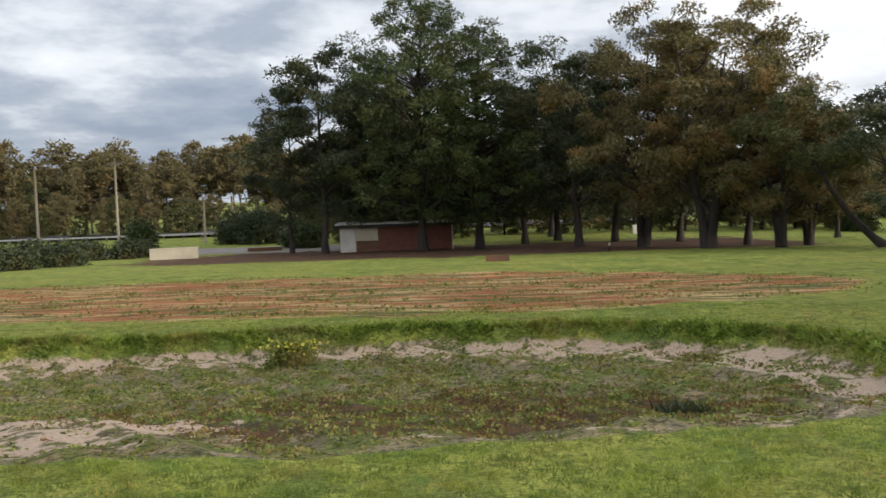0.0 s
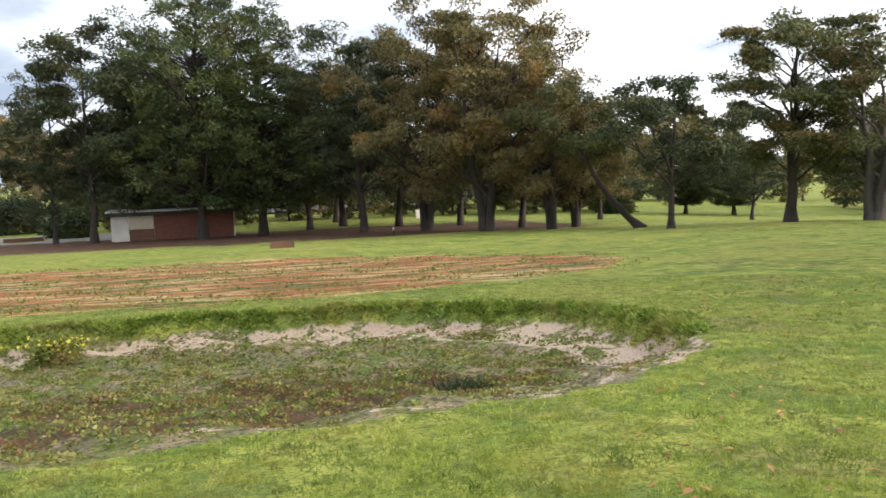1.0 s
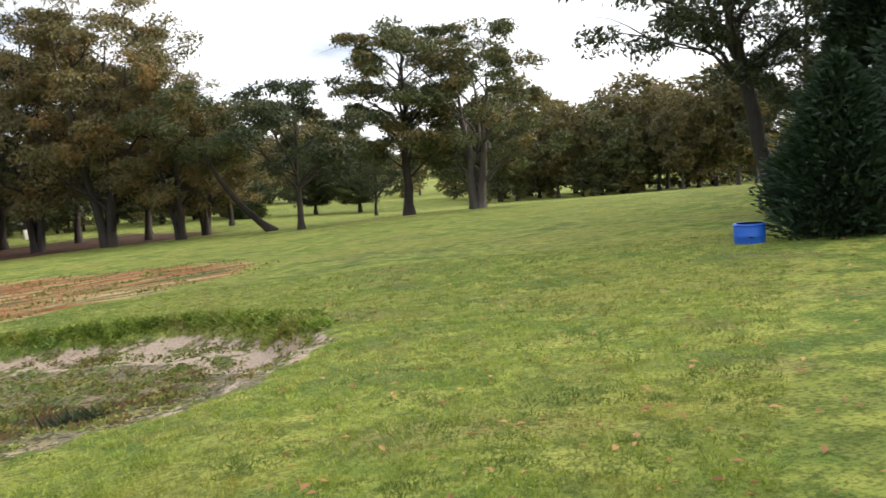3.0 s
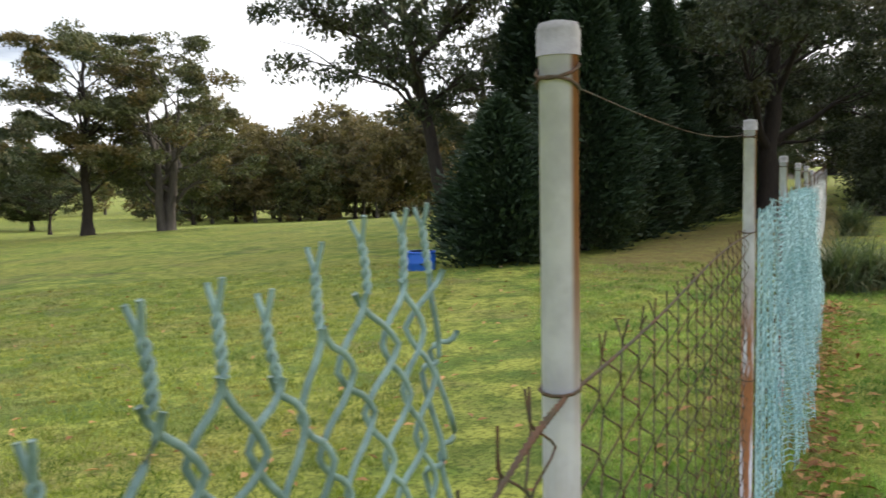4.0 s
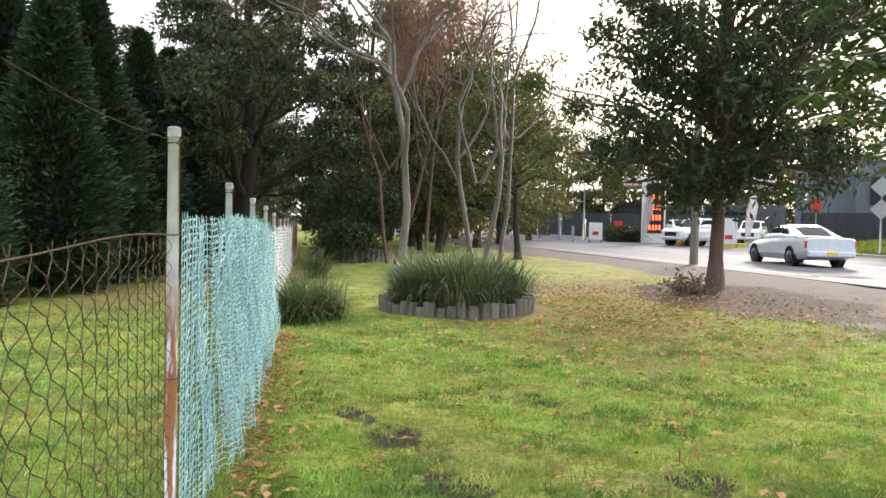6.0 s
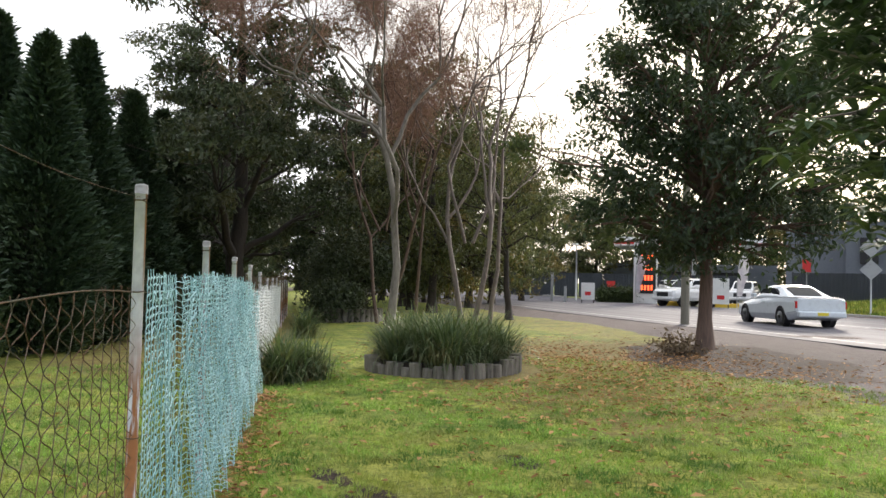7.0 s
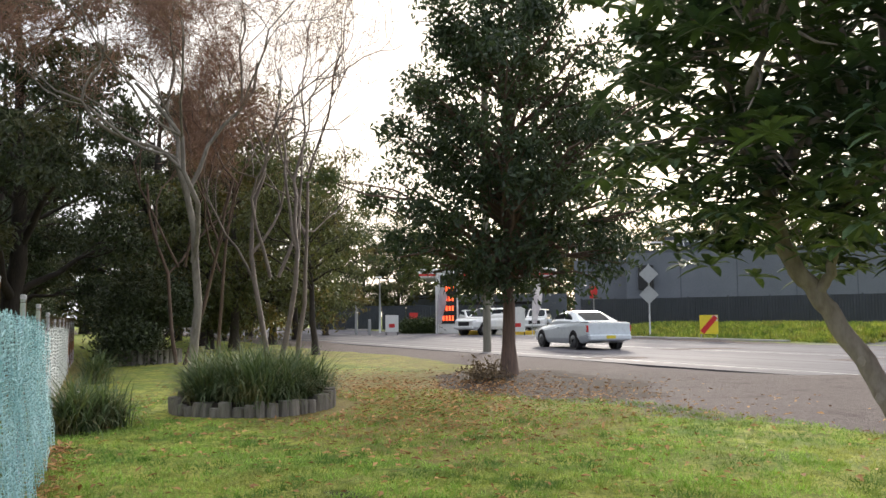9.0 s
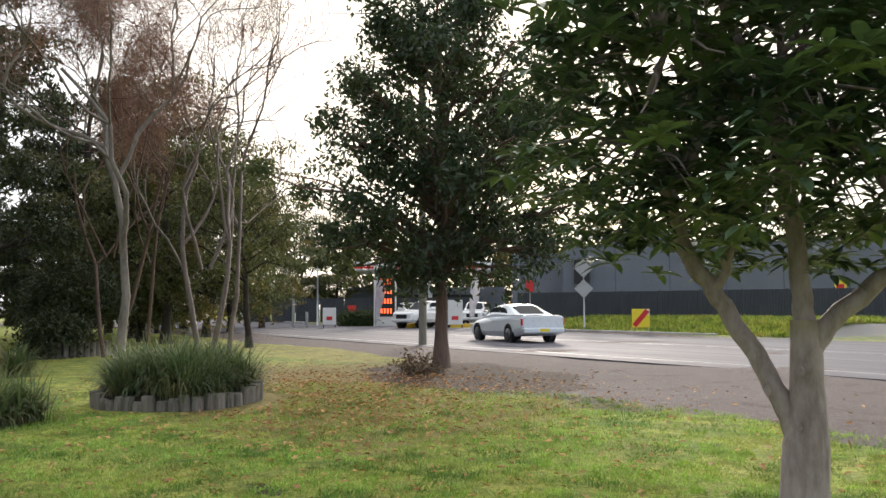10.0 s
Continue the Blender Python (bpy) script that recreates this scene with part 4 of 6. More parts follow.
tube(b, np.stack([xs, fence_y(xs) - 0.01, 1.29 + 0.012 * np.sin(xs * 2.6)], -1), 0.0028, 5)
part("tension_wire", b, rust_wire, mesh_root, "twisted rusty top wire")
b = Buf()
xs = np.linspace(1.47, 3.86, 40)
tube(b, np.stack([xs, fence_y(xs), 1.655 - 0.035 * np.sin((xs - 1.47) / 2.39 * np.pi)], -1), 0.0010, 4)
part("upper_wire", b, rust_wire, mesh_root)
b = Buf()
link_wires(b, 3.88, 31.0, 0.075, 0.065, 1.29, 0.03, 0.0017, 3, 3)
part("wire_mesh", b, rust_wire, mesh_root)

# torn stretch of green-coated wire: loose zigzags that end in curled, twisted tips
torn = thing("torn_green_mesh", (0, 0, 0), "torn green plastic-coated chain-link mesh with twisted wire ends", "fence mesh")
rng = np.random.default_rng(8)
tips = [(0.36, 1.17), (0.415, 1.2), (0.47, 1.23), (0.525, 1.26), (0.58, 1.29), (0.635, 1.33), (0.69, 1.37), (0.755, 1.44), (0.82, 1.487), (0.872, 1.49), (0.92, 1.478), (0.965, 1.50), (1.025, 1.513), (1.078, 1.515), (1.122, 1.517), (1.155, 1.46)]
knots = []
for k, (tx, tz) in enumerate(tips):
    knots.append((tx, tz - 0.042))
    if k + 1 < len(tips):
        knots.append(((tx + tips[k + 1][0]) / 2, (tz + tips[k + 1][1]) / 2 - 0.042))
CELL = 0.043
# each wire zigzags between two neighbouring rows of knots and hooks round the next wire there
for w_ in range(len(knots) - 1):
    b = Buf()
    (xa, za), (xb, zb) = knots[w_], knots[w_ + 1]
    rows = int((min(za, zb) - 0.05) / CELL)
    j = np.arange(rows * 5 + 1) / 5.0
    tri = np.abs((j % 2) - 1)
    tri = 0.5 + 0.5 * np.sign(2 * tri - 1) * np.abs(2 * tri - 1) ** 0.72
    share = 1 - tri if w_ % 2 == 0 else tri
    share = np.where(j < 0.01, np.round(share), 0.5 + (share - 0.5) * 1.12)
    slack = np.interp(j, np.arange(rows + 1), rng.normal(size=rows + 1)) * 0.003
    xx = xa + (xb - xa) * share + slack
    zz = za + (zb - za) * share - j * CELL
    yy = fence_y(xx) + 0.005 * np.cos(j * np.pi + w_ * np.pi) + np.interp(j, np.arange(rows + 1), rng.normal(size=rows + 1)) * 0.003
    tube(b, np.stack([xx, yy, zz], -1), 0.0024, 7)
    part("wire", b, green_wire, torn)
for k, (tx, tz) in enumerate(tips[4:15]):
    c = Buf()
    u = np.linspace(0, 1, 44)
    foot_ = np.array([tx, fence_y(tx), tz - 0.044])
    for ph in (0, np.pi):
        turn_ = np.minimum(u, 0.74) * 19 + ph
        rr = 0.0024 + 0.011 * smooth(0.74, 1.0, u)
        ax = foot_ + np.outer(u, np.array([-0.006 + 0.004 * math.sin(k * 3), 0.0, 0.05])) + np.outer(np.sin(u * np.pi), (0.003 * math.sin(k * 5), 0, 0))
        tube(c, ax + np.stack([rr * np.cos(turn_), rr * np.sin(turn_) * 0.5, (0.4 + 0.6 * (ph > 0)) * 0.006 * smooth(0.74, 1, u)], -1), 0.0019, 6)
    part("twisted_tip", c, green_wire, torn)

# netting hung over the mesh
net_root = thing("draped_netting", (0, 0, 0), "faded teal plastic netting draped over the fence", "netting")


def folds(x, z):
    f = smooth(3.9, 5.2, x)
    return -0.03 - f * (0.035 + 0.045 * np.sin(x * 9 + z * 1.5) + 0.035 * np.sin(x * 21 - z * 3)) - 0.07 * smooth(0.9, 0.0, z) * f


def net_top(x):
    x = np.asarray(x, float)
    return 1.35 - 0.012 * np.sin(x * 3) - 0.05 * smooth(6.5, 8.6, x) - 0.20 * np.exp(-((x - 9.35) / 0.22) ** 2) - 0.12 * smooth(9.2, 9.8, x)


def net_sheet(buf, x0, x1, top, low, row, pitch, r, seed, offset, sag, high=1.37):
    """Knotted netting: scalloped rows across, and slack strands down."""
    rng = np.random.default_rng(seed)
    xs = np.arange(x0, x1, pitch / 2)
    n = int((high - low) / row)
    drift = 0.012 * np.sin(xs * 2.7 + seed) + 0.006 * np.sin(xs * 8.1)
    for i in range(n):
        z = high - i * row + drift + row * 0.2 * np.where(np.arange(len(xs)) % 2, 1, -1) + rng.normal(size=len(xs)) * row * 0.05
        good = z <= top(xs)
        y = fence_y(xs) + offset + sag(xs, z) + rng.normal(size=len(xs)) * 0.002
        k = 0
        while k < len(xs):
            e = k
            while e < len(xs) and good[e]:
                e += 1
            if e - k > 2:
                tube(buf, np.stack([xs[k:e], y[k:e], z[k:e]], -1), r, 3, False)
            k = e + 1
    for x in np.arange(x0, x1, pitch):
        t = float(top(x)) + rng.uniform(0.0, 0.018)
        z = np.arange(t, low, -row)
        xx = x + pitch * 0.08 * np.where(np.arange(len(z)) % 2, 1, -1) + rng.normal(size=len(z)) * pitch * 0.03
        tube(buf, np.stack([xx, fence_y(xx) + offset + sag(xx, z), z], -1), r * 0.9, 3, False)


for k, (off, pit, r) in enumerate(((0.0, 0.06, 0.0030), (-0.022, 0.13, 0.0026))):
    b = Buf()
    net_sheet(b, 3.90, 10.3, net_top, 0.03 + 0.02 * k, 0.031 + 0.09 * k, pit, r, 20 + k, off, folds)
    part("net_layer", b, teal_net, net_root)
white_root = thing("draped_netting", (0, 0, 0), "whitish plastic netting draped over the fence", "netting")
b = Buf()
net_sheet(b, 10.25, 20.0, lambda x: 1.2 - 0.012 * (np.asarray(x) - 10) + 0.05 * np.sin(np.asarray(x) * 2.1), 0.2, 0.045, 0.06, 0.0045, 25, -0.02, lambda x, z: -0.05 - 0.04 * np.sin(x * 6), 1.26)
part("net_layer", b, white_net, white_root)

# ---- planter, strap-leaved plants, shrubs ----
log_mat = material("weathered_log", (0.24, 0.215, 0.19), (0.12, 0.105, 0.092), 5.0, 0.9, 0.6, 40.0, stretch=(1, 1, 0.12), object_random=0.5)


def strap_plant(seed, count, reach, height, width=0.016):
    """Arching strap leaves from one crown."""
    rng = np.random.default_rng(seed)
    b = Buf()
    th = rng.uniform(0, 2 * np.pi, count)
    length = height * rng.uniform(0.7, 1.45, count)
    rise = np.radians(rng.uniform(34, 90, count))
    curl = rng.uniform(0.7, 2.7, count)
    u = np.linspace(0, 1, 8)
    el = rise[:, None] - curl[:, None] * u[None] ** 1.6
    step = length[:, None] / 7
    rad = np.concatenate([np.zeros((count, 1)), np.cumsum(np.cos(el[:, :-1]) * step, 1)], 1)
    z = np.concatenate([np.zeros((count, 1)), np.cumsum(np.sin(el[:, :-1]) * step, 1)], 1)
    base = rng.normal(size=(count, 2, 1)) * reach * 0.14
    p = np.stack([base[:, 0] + rad * np.cos(th)[:, None], base[:, 1] + rad * np.sin(th)[:, None], z], -1)
    side = np.stack([-np.sin(th), np.cos(th), 0 * th], -1)[:, None] * (width / 2 * (1 - u ** 2.2) + 0.001)[None, :, None]
    v = np.stack([p - side, p + side], 2).reshape(-1, 3)
    k = np.arange(count)[:, None] * 16 + np.arange(7)[None] * 2
    b.add(v, np.stack([k, k + 1, k + 3, k + 2], -1).reshape(-1, 4))
    return b


PL = (13.25, -1.42)
planter = thing("log_planter", on(*PL), "round garden bed edged with weathered upright half logs", "planter")
rnd = random.Random(3)
nlog = 46
for k in range(nlog):
    a = 2 * math.pi * k / nlog
    rad = 0.082 + rnd.uniform(-0.012, 0.012)
    hh = 0.21 + 0.07 * math.sin(a * 1.0 + 2.3) + rnd.uniform(-0.04, 0.04)
    b = Buf()
    x, y = 1.14 * math.cos(a), 1.10 * math.sin(a)
    tx, ty = rnd.uniform(-0.02, 0.02), rnd.uniform(-0.02, 0.02)
    tube(b, [(x, y, -0.1), (x + tx * 0.5, y + ty * 0.5, hh * 0.6), (x + tx, y + ty, hh - 0.012), (x + tx, y + ty, hh)], [rad, rad, rad * 0.97, rad * 0.86], 10)
    part("log", b, log_mat, planter, shade=False)
soil = material("dark_soil", (0.06, 0.045, 0.035), (0.03, 0.024, 0.02), 6.0, 0.95, 0.6)
b = Buf()
tube(b, [(0, 0, 0.0), (0, 0, 0.16)], [1.13, 1.10], 32)
part("soil", b, soil, planter)
strap_mesh = [strap_plant(s, 460, 0.75, 0.66).mesh("leaves", leaf_strap, False) for s in (1, 2, 3)]
rnd = random.Random(9)
for k in range(19):
    a, r = k * 2.4, 0.98 * math.sqrt((k + 0.5) / 19)
    root = thing("strap_leaf_plant", (PL[0] + r * math.cos(a), PL[1] + r * math.sin(a) * 0.93, 0.12), "arching strap-leaved green plant growing in the log planter", "plant", "strap-leaved plants", rnd.uniform(0, 360))
    root.scale = (1.0, 1.0, rnd.uniform(0.9, 1.15))
    part("leaves", strap_mesh[k % 3], leaf_strap, root)
for x, y, sc in ((11.3, 0.74, 1.0), (11.65, 0.45, 0.85), (11.9, 0.8, 0.95), (19.5, 1.3, 1.0)):
    root = thing("strap_leaf_plant", on(x, y), "clump of dry-tipped strap leaves at the foot of the fence", "plant", "strap-leaved plants", x * 50)
    root.scale = (sc, sc, sc)
    part("leaves", strap_mesh[int(x) % 3], leaf_strap, root)


def shrub(name, at, label, seed, r, h, n, leaf, mat, clump=0.35, per=170, stems=6, low=0.08):
    rng = np.random.default_rng(seed)
    wood, crown = Buf(), Buf()
    for k in range(n):
        u, a = rng.uniform(), k * 2.399
        z = h * (low + (0.98 - low) * u)
        R = r * math.sqrt(max(0.05, 1 - (2 * u - 0.9) ** 2)) * rng.uniform(0.5, 1.0)
        c = np.array([R * math.cos(a), R * math.sin(a), z])
        if k % 3 == 0:
            tube(wood, bend(rng, (0.1 * math.cos(a * 3), 0.1 * math.sin(a * 3), -0.05), c, 0.1, 5), np.linspace(0.03, 0.006, 5) * (0.4 + h * 0.3), 5, False)
        m = int(per * rng.uniform(0.7, 1.3))
        q = rng.normal(size=(m, 3)) * clump * 0.5
        leaves(crown, rng, c + q, leaf[0], leaf[1], 0.1)
    root = thing(name, at, label, "shrub")
    part("stems", wood, bark_dark, root)
    part("foliage", crown, mat, root, shade=False)
    return root


for az, d, r, h, lab in ((87.6, 29, 1.5, 2.9, "dark many-stemmed shrub in a low round bed"), (86.0, 34, 1.3, 2.2, "dark rounded shrub beside the path"), (86.6, 26.5, 0.8, 0.9, "low clipped dark shrub")):
    x, y = polar(az, d)
    shrub("shrub", on(x + 0.5, y - 0.5), lab, int(az * 10), r, h, 60, (0.16, 0.06), leaf_dark, 0.5, 130, low=0.35 if h > 2 else 0.05)
x, y = polar(87.3, 26.8)
bed = thing("log_planter", on(x + 0.5, y - 0.5), "small round bed edged with dark upright logs", "planter")
for k in range(36):
    a = 2 * math.pi * k / 36
    b = Buf()
    tube(b, [(1.05 * math.cos(a), 1.05 * math.sin(a), -0.1), (1.05 * math.cos(a), 1.05 * math.sin(a), 0.4)], 0.085, 8)
    part("log", b, log_mat, bed)
leaf_dry = leaf_material("dry_leaf", (0.10, 0.07, 0.045), (0.22, 0.16, 0.10), None, through=0.1, rough=0.85)
# dry stumps of a cut shrub by the evergreen
x, y = polar(109.4, 17.2)
shrub("cut_shrub", on(x + 0.5, y - 0.5), "knee-high dry brown cut-back shrub", 77, 0.5, 0.3, 50, (0.11, 0.04), leaf_dry, 0.2, 11, low=0.02)

# ---- shed among the trees and what stands round it ----
brick_mat = material("red_brick", (0.22, 0.085, 0.06), (0.13, 0.055, 0.042), 2.0, 0.9, 0.3, 18.0, stretch=(1, 1, 3))
cream = material("cream_paint", (0.56, 0.51, 0.38), (0.44, 0.40, 0.30), 1.2, 0.8, 0.05)
off_white = material("off_white_paint", (0.66, 0.64, 0.58), (0.52, 0.50, 0.45), 1.2, 0.8, 0.05)
fascia_mat = material("dark_fascia", (0.045, 0.04, 0.038), (0.03, 0.028, 0.026), 2.0, 0.7, 0.1)
roof_mat = material("pale_roof_sheet", (0.74, 0.74, 0.74), (0.58, 0.58, 0.58), 1.0, 0.6, 0.1, stretch=(6, 0.3, 1))
timber = material("brown_timber", (0.19, 0.095, 0.055), (0.11, 0.06, 0.04), 3.0, 0.85, 0.4, 30.0, stretch=(0.2, 1, 1))
shed = thing("brick_shed", spot(-3.3, 73.5, -0.05), "low brick shed with cream doors and a flat pale roof", "shed", turn=3.3)
part("brick_wall", boxes((-1.65, 4.75, 0.0, 5.0, 0, 2.15)), brick_mat, shed)
part("side_wall", boxes((-5.0, -3.62, 0.0, 5.0, 0, 2.1)), off_white, shed, "off-white rendered wall")
part("door_panel", boxes((-3.6, -1.7, 0.05, 0.12, 1.0, 2.1), bevel=0.01), cream, shed, "cream roller door")
part("counter_front", boxes((-3.6, -1.68, -0.02, 0.4, 0.0, 0.98)), timber, shed, "brown timber panel")
part("corner_post", boxes((4.77, 4.86, -0.06, 0.05, 0, 2.2)), off_white, shed, "white downpipe")
part("fascia", boxes((-5.3, 5.2, -0.45, 5.4, 2.17, 2.42)), fascia_mat, shed, "dark fascia board")
bm = bmesh.new()
box(bm, -5.35, 5.25, -0.5, 5.45, 2.424, 2.54)
part("roof", bm, roof_mat, shed, "pale metal roof sheets")
for vx in (0.3, 2.7):
    b = Buf()
    tube(b, [(vx, 1.2, 2.5), (vx, 1.2, 2.7), (vx, 1.2, 2.72), (vx, 1.2, 2.9), (vx, 1.2, 2.96)], [0.12, 0.12, 0.24, 0.22, 0.06], 12)
    part("roof_vent", b, roof_mat, shed, "white mushroom roof vent")
wall_a = thing("block_planter_wall", spot(-18.0, 74, -0.05), "long low cream block garden wall", "wall", turn=18.0)
part("wall_face", boxes((-1.95, 1.95, -0.25, 0.25, 0, 0.95), bevel=0.03), cream, wall_a)
part("cap", boxes((-2.0, 2.0, -0.3, 0.3, 0.953, 1.02), bevel=0.02), cream, wall_a)
wall_b = thing("timber_planter", spot(-12.2, 82, -0.02), "low pale timber garden edging", "planter", turn=12.0)
part("edging", boxes((-1.6, 1.6, -0.2, 0.2, 0, 0.4), bevel=0.02), timber, wall_b)
crate = thing("timber_crate", spot(3.5, 44.5, -0.02), "low open brown timber box on the grass", "box", turn=-4)
part("front_board", boxes((-0.57, 0.57, -0.3, -0.27, 0, 0.28), bevel=0.006), timber, crate)
part("back_board", boxes((-0.57, 0.57, 0.27, 0.3, 0, 0.33), bevel=0.006), timber, crate)
part("end_board", boxes((-0.62, -0.572, -0.32, 0.32, 0, 0.33), bevel=0.006), timber, crate)
part("end_board", boxes((0.572, 0.62, -0.32, 0.32, 0, 0.33), bevel=0.006), timber, crate)
stake = thing("marker_stake", spot(11.0, 58), "small dark marker stake with a pale top", "stake")
b = Buf()
tube(b, [(0, 0, -0.1), (0, 0, 0.42)], 0.05, 8)
part("stake_body", b, bark_dark, stake)
b = Buf()
tube(b, [(0, 0, 0.423), (0, 0, 0.6)], 0.06, 8)
part("stake_top", b, off_white, stake, "pale painted top")
tank = thing("white_box", spot(12.7, 92), "small white box standing under the trees", "box")
part("box_body", boxes((-0.3, 0.3, -0.3, 0.3, 0, 0.95), bevel=0.03), off_white, tank)
pole_mat = material("pale_timber_pole", (0.36, 0.30, 0.23), (0.22, 0.185, 0.15), 2.0, 0.85, 0.3, 20.0, stretch=(1, 1, 0.15))
pole_dark = material("grey_timber_pole", (0.17, 0.155, 0.125), (0.10, 0.095, 0.075), 2.0, 0.9, 0.3, 20.0, stretch=(1, 1, 0.15))


def power_pole(at, h, r, mat, label, arm=True, turn=0.0):
    root = thing("power_pole", at, label, "power pole", "timber power poles", turn)
    b = Buf()
    tube(b, [(0, 0, -0.3), (0, 0, h * 0.5), (0, 0, h)], [r, r * 0.88, r * 0.72], 12)
    part("pole", b, mat, root)
    if arm:
        part("crossarm", boxes((-0.9, 0.9, -0.06 - r, 0.05 - r, h - 0.75, h - 0.62), bevel=0.01), pole_dark, root)
        for ix in (-0.75, -0.3, 0.3, 0.75):
            b = Buf()
            tube(b, [(ix, -r, h - 0.62), (ix, -r, h - 0.5), (ix, -r, h - 0.46)], [0.035, 0.05, 0.02], 8)
            part("insulator", b, fascia_mat, root)
    return root


for az, d, h, arm in ((-25.9, 110, 9.6, False), (-21.3, 115, 10.8, True), (-16.0, 105, 5.6, False), (-14.2, 108, 5.6, False)):
    power_pole(spot(az, d), h, 0.17, pole_mat, "pale timber power pole by the far road", arm, 20)
far_line = thing("power_line", (0, 0, 0), "thin dark cable slung between the far poles", "cable")
ends = [np.array(spot(az, d)) + (0, 0, h) for az, d, h in ((-40, 112, 6.0), (-25.9, 110, 6.2), (-21.3, 115, 6.3), (-14.2, 108, 5.4), (-2, 112, 5.6))]
for p0, p1 in zip(ends, ends[1:]):
    u = np.linspace(0, 1, 14)[:, None]
    b = Buf()
    tube(b, p0 + (p1 - p0) * u - np.array([0, 0, 0.7]) * 4 * u * (1 - u), 0.022, 5)
    part("cable", b, fascia_mat, far_line)
for az, d, r, h in ((-27.6, 66, 1.7, 1.1), (-24.6, 70, 1.5, 1.2), (-20.9, 80, 1.0, 1.0), (-19.8, 81, 0.8, 0.9), (-23.2, 80, 1.5, 1.2), (-29.5, 64, 1.5, 1.5), (-26.2, 76, 1.3, 1.5)):
    shrub("garden_shrub", spot(az, d), "low dark reddish-green garden shrub", int(-az * 100), r, h, 50, (0.3, 0.14), leaf_dark, 0.7, 90, low=0.03)
for az, d, r, h in ((-19.9, 95, 1.2, 2.6), (-12.6, 98, 3.4, 3.4), (-14.0, 100, 2.5, 3.0), (-9.3, 84, 1.2, 1.6), (-9.9, 86, 1.6, 2.0), (26.0, 95, 1.6, 1.6)):
    shrub("garden_shrub", spot(az, d), "rounded green shrub beyond the gravel yard", int(-az * 100) + 3000, r, h, 60, (0.34, 0.15), leaf_pine if az > -12 or az == -19.9 else leaf_dark, 0.8, 110, low=0.03)
gravel_mat = material("yard_gravel", (0.30, 0.27, 0.245), (0.20, 0.18, 0.165), 0.4, 0.95, 0.2, 8.0)
yard = Buf()
for r0 in range(12):
    for c0 in range(24):
        gx0, gy0 = -46 + c0 * 1.6, 76 + r0 * 1.0
        yard.add([(px_, py_, float(land(px_, py_)) + 0.03) for px_, py_ in ((gx0, gy0), (gx0 + 1.6, gy0), (gx0 + 1.6, gy0 + 1.0), (gx0, gy0 + 1.0))], [(0, 1, 2, 3)])
tagged(part("gravel_yard", yard, gravel_mat), "flat grey gravel yard beyond the dead grass", "gravel yard", kind="structure")
far_road = Buf()
for c0 in range(60):
    gx0 = -150 + c0 * 3.0
    far_road.add([(gx0, 118, float(land(gx0, 118)) + 0.35), (gx0 + 3, 118, float(land(gx0, 118)) + 0.35), (gx0 + 3, 126, float(land(gx0, 126)) + 0.6), (gx0, 126, float(land(gx0, 126)) + 0.6)], [(0, 1, 2, 3)])
tagged(part("far_road", far_road, asphalt), "pale distant road in front of the woods", "road", kind="structure")
rail = thing("guard_rail", spot(-16, 117), "distant grey guard rail along the far road", "guard rail", turn=4)
part("beam", boxes((-28, 22, -0.05, 0.05, 0.58, 0.80)), galv, rail)
for k in range(20):
    part("rail_post", boxes((-28 + k * 2.5, -27.85 + k * 2.5, 0.06, 0.2, -0.3, 0.8)), pole_dark, rail)

# blue drum by the conifer
blue = plain("blue_plastic", (0.02, 0.13, 0.62), 0.4)
x, y = polar(57.8, 15.4)
drum = thing("blue_drum", on(x + 0.55, y - 0.2), "short bright blue plastic drum on the grass", "drum")
b = Buf()
tube(b, [(0, 0, -0.02), (0, 0, 0.03), (0, 0, 0.12), (0, 0, 0.14), (0, 0, 0.16), (0, 0, 0.3), (0, 0, 0.33)], [0.25, 0.265, 0.27, 0.28, 0.27, 0.27, 0.265], 24)
part("drum_body", b, blue, drum)
b = Buf()
tube(b, [(0, 0, 0.332), (0, 0, 0.35), (0, 0, 0.352)], [0.275, 0.275, 0.22], 24)
part("rim", b, blue, drum)

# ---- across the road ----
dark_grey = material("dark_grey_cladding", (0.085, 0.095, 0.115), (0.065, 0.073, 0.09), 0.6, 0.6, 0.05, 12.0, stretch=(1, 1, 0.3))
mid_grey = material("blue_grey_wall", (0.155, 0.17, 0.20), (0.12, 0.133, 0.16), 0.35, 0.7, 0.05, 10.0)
fence_grey = material("dark_sheet_fence", (0.055, 0.062, 0.075), (0.04, 0.046, 0.056), 0.8, 0.55, 0.05)
white_paint = plain("white_paint", (0.8, 0.8, 0.8), 0.5)
sign_white = plain("sign_white", (0.78, 0.77, 0.75), 0.5)
sign_red = plain("sign_red", (0.62, 0.03, 0.03), 0.5)
sign_yellow = plain("sign_yellow", (0.82, 0.66, 0.04), 0.5)
black = plain("black_plastic", (0.015, 0.015, 0.017), 0.5)
led_red = plain("red_display", (1.0, 0.10, 0.03), 0.5, emit=1.6)
steel = plain("sign_back_steel", (0.42, 0.43, 0.44), 0.5, 0.5)


def from_end(az, d):
    x, y = polar(az, d)
    return x + 0.53, y - 0.55


def facing(name, az, d, label, category, dz=0.0, extra=0.0, group=""):
    x, y = from_end(az, d)
    return thing(name, on(x, y, dz), label, category, group, turn=-az + extra)


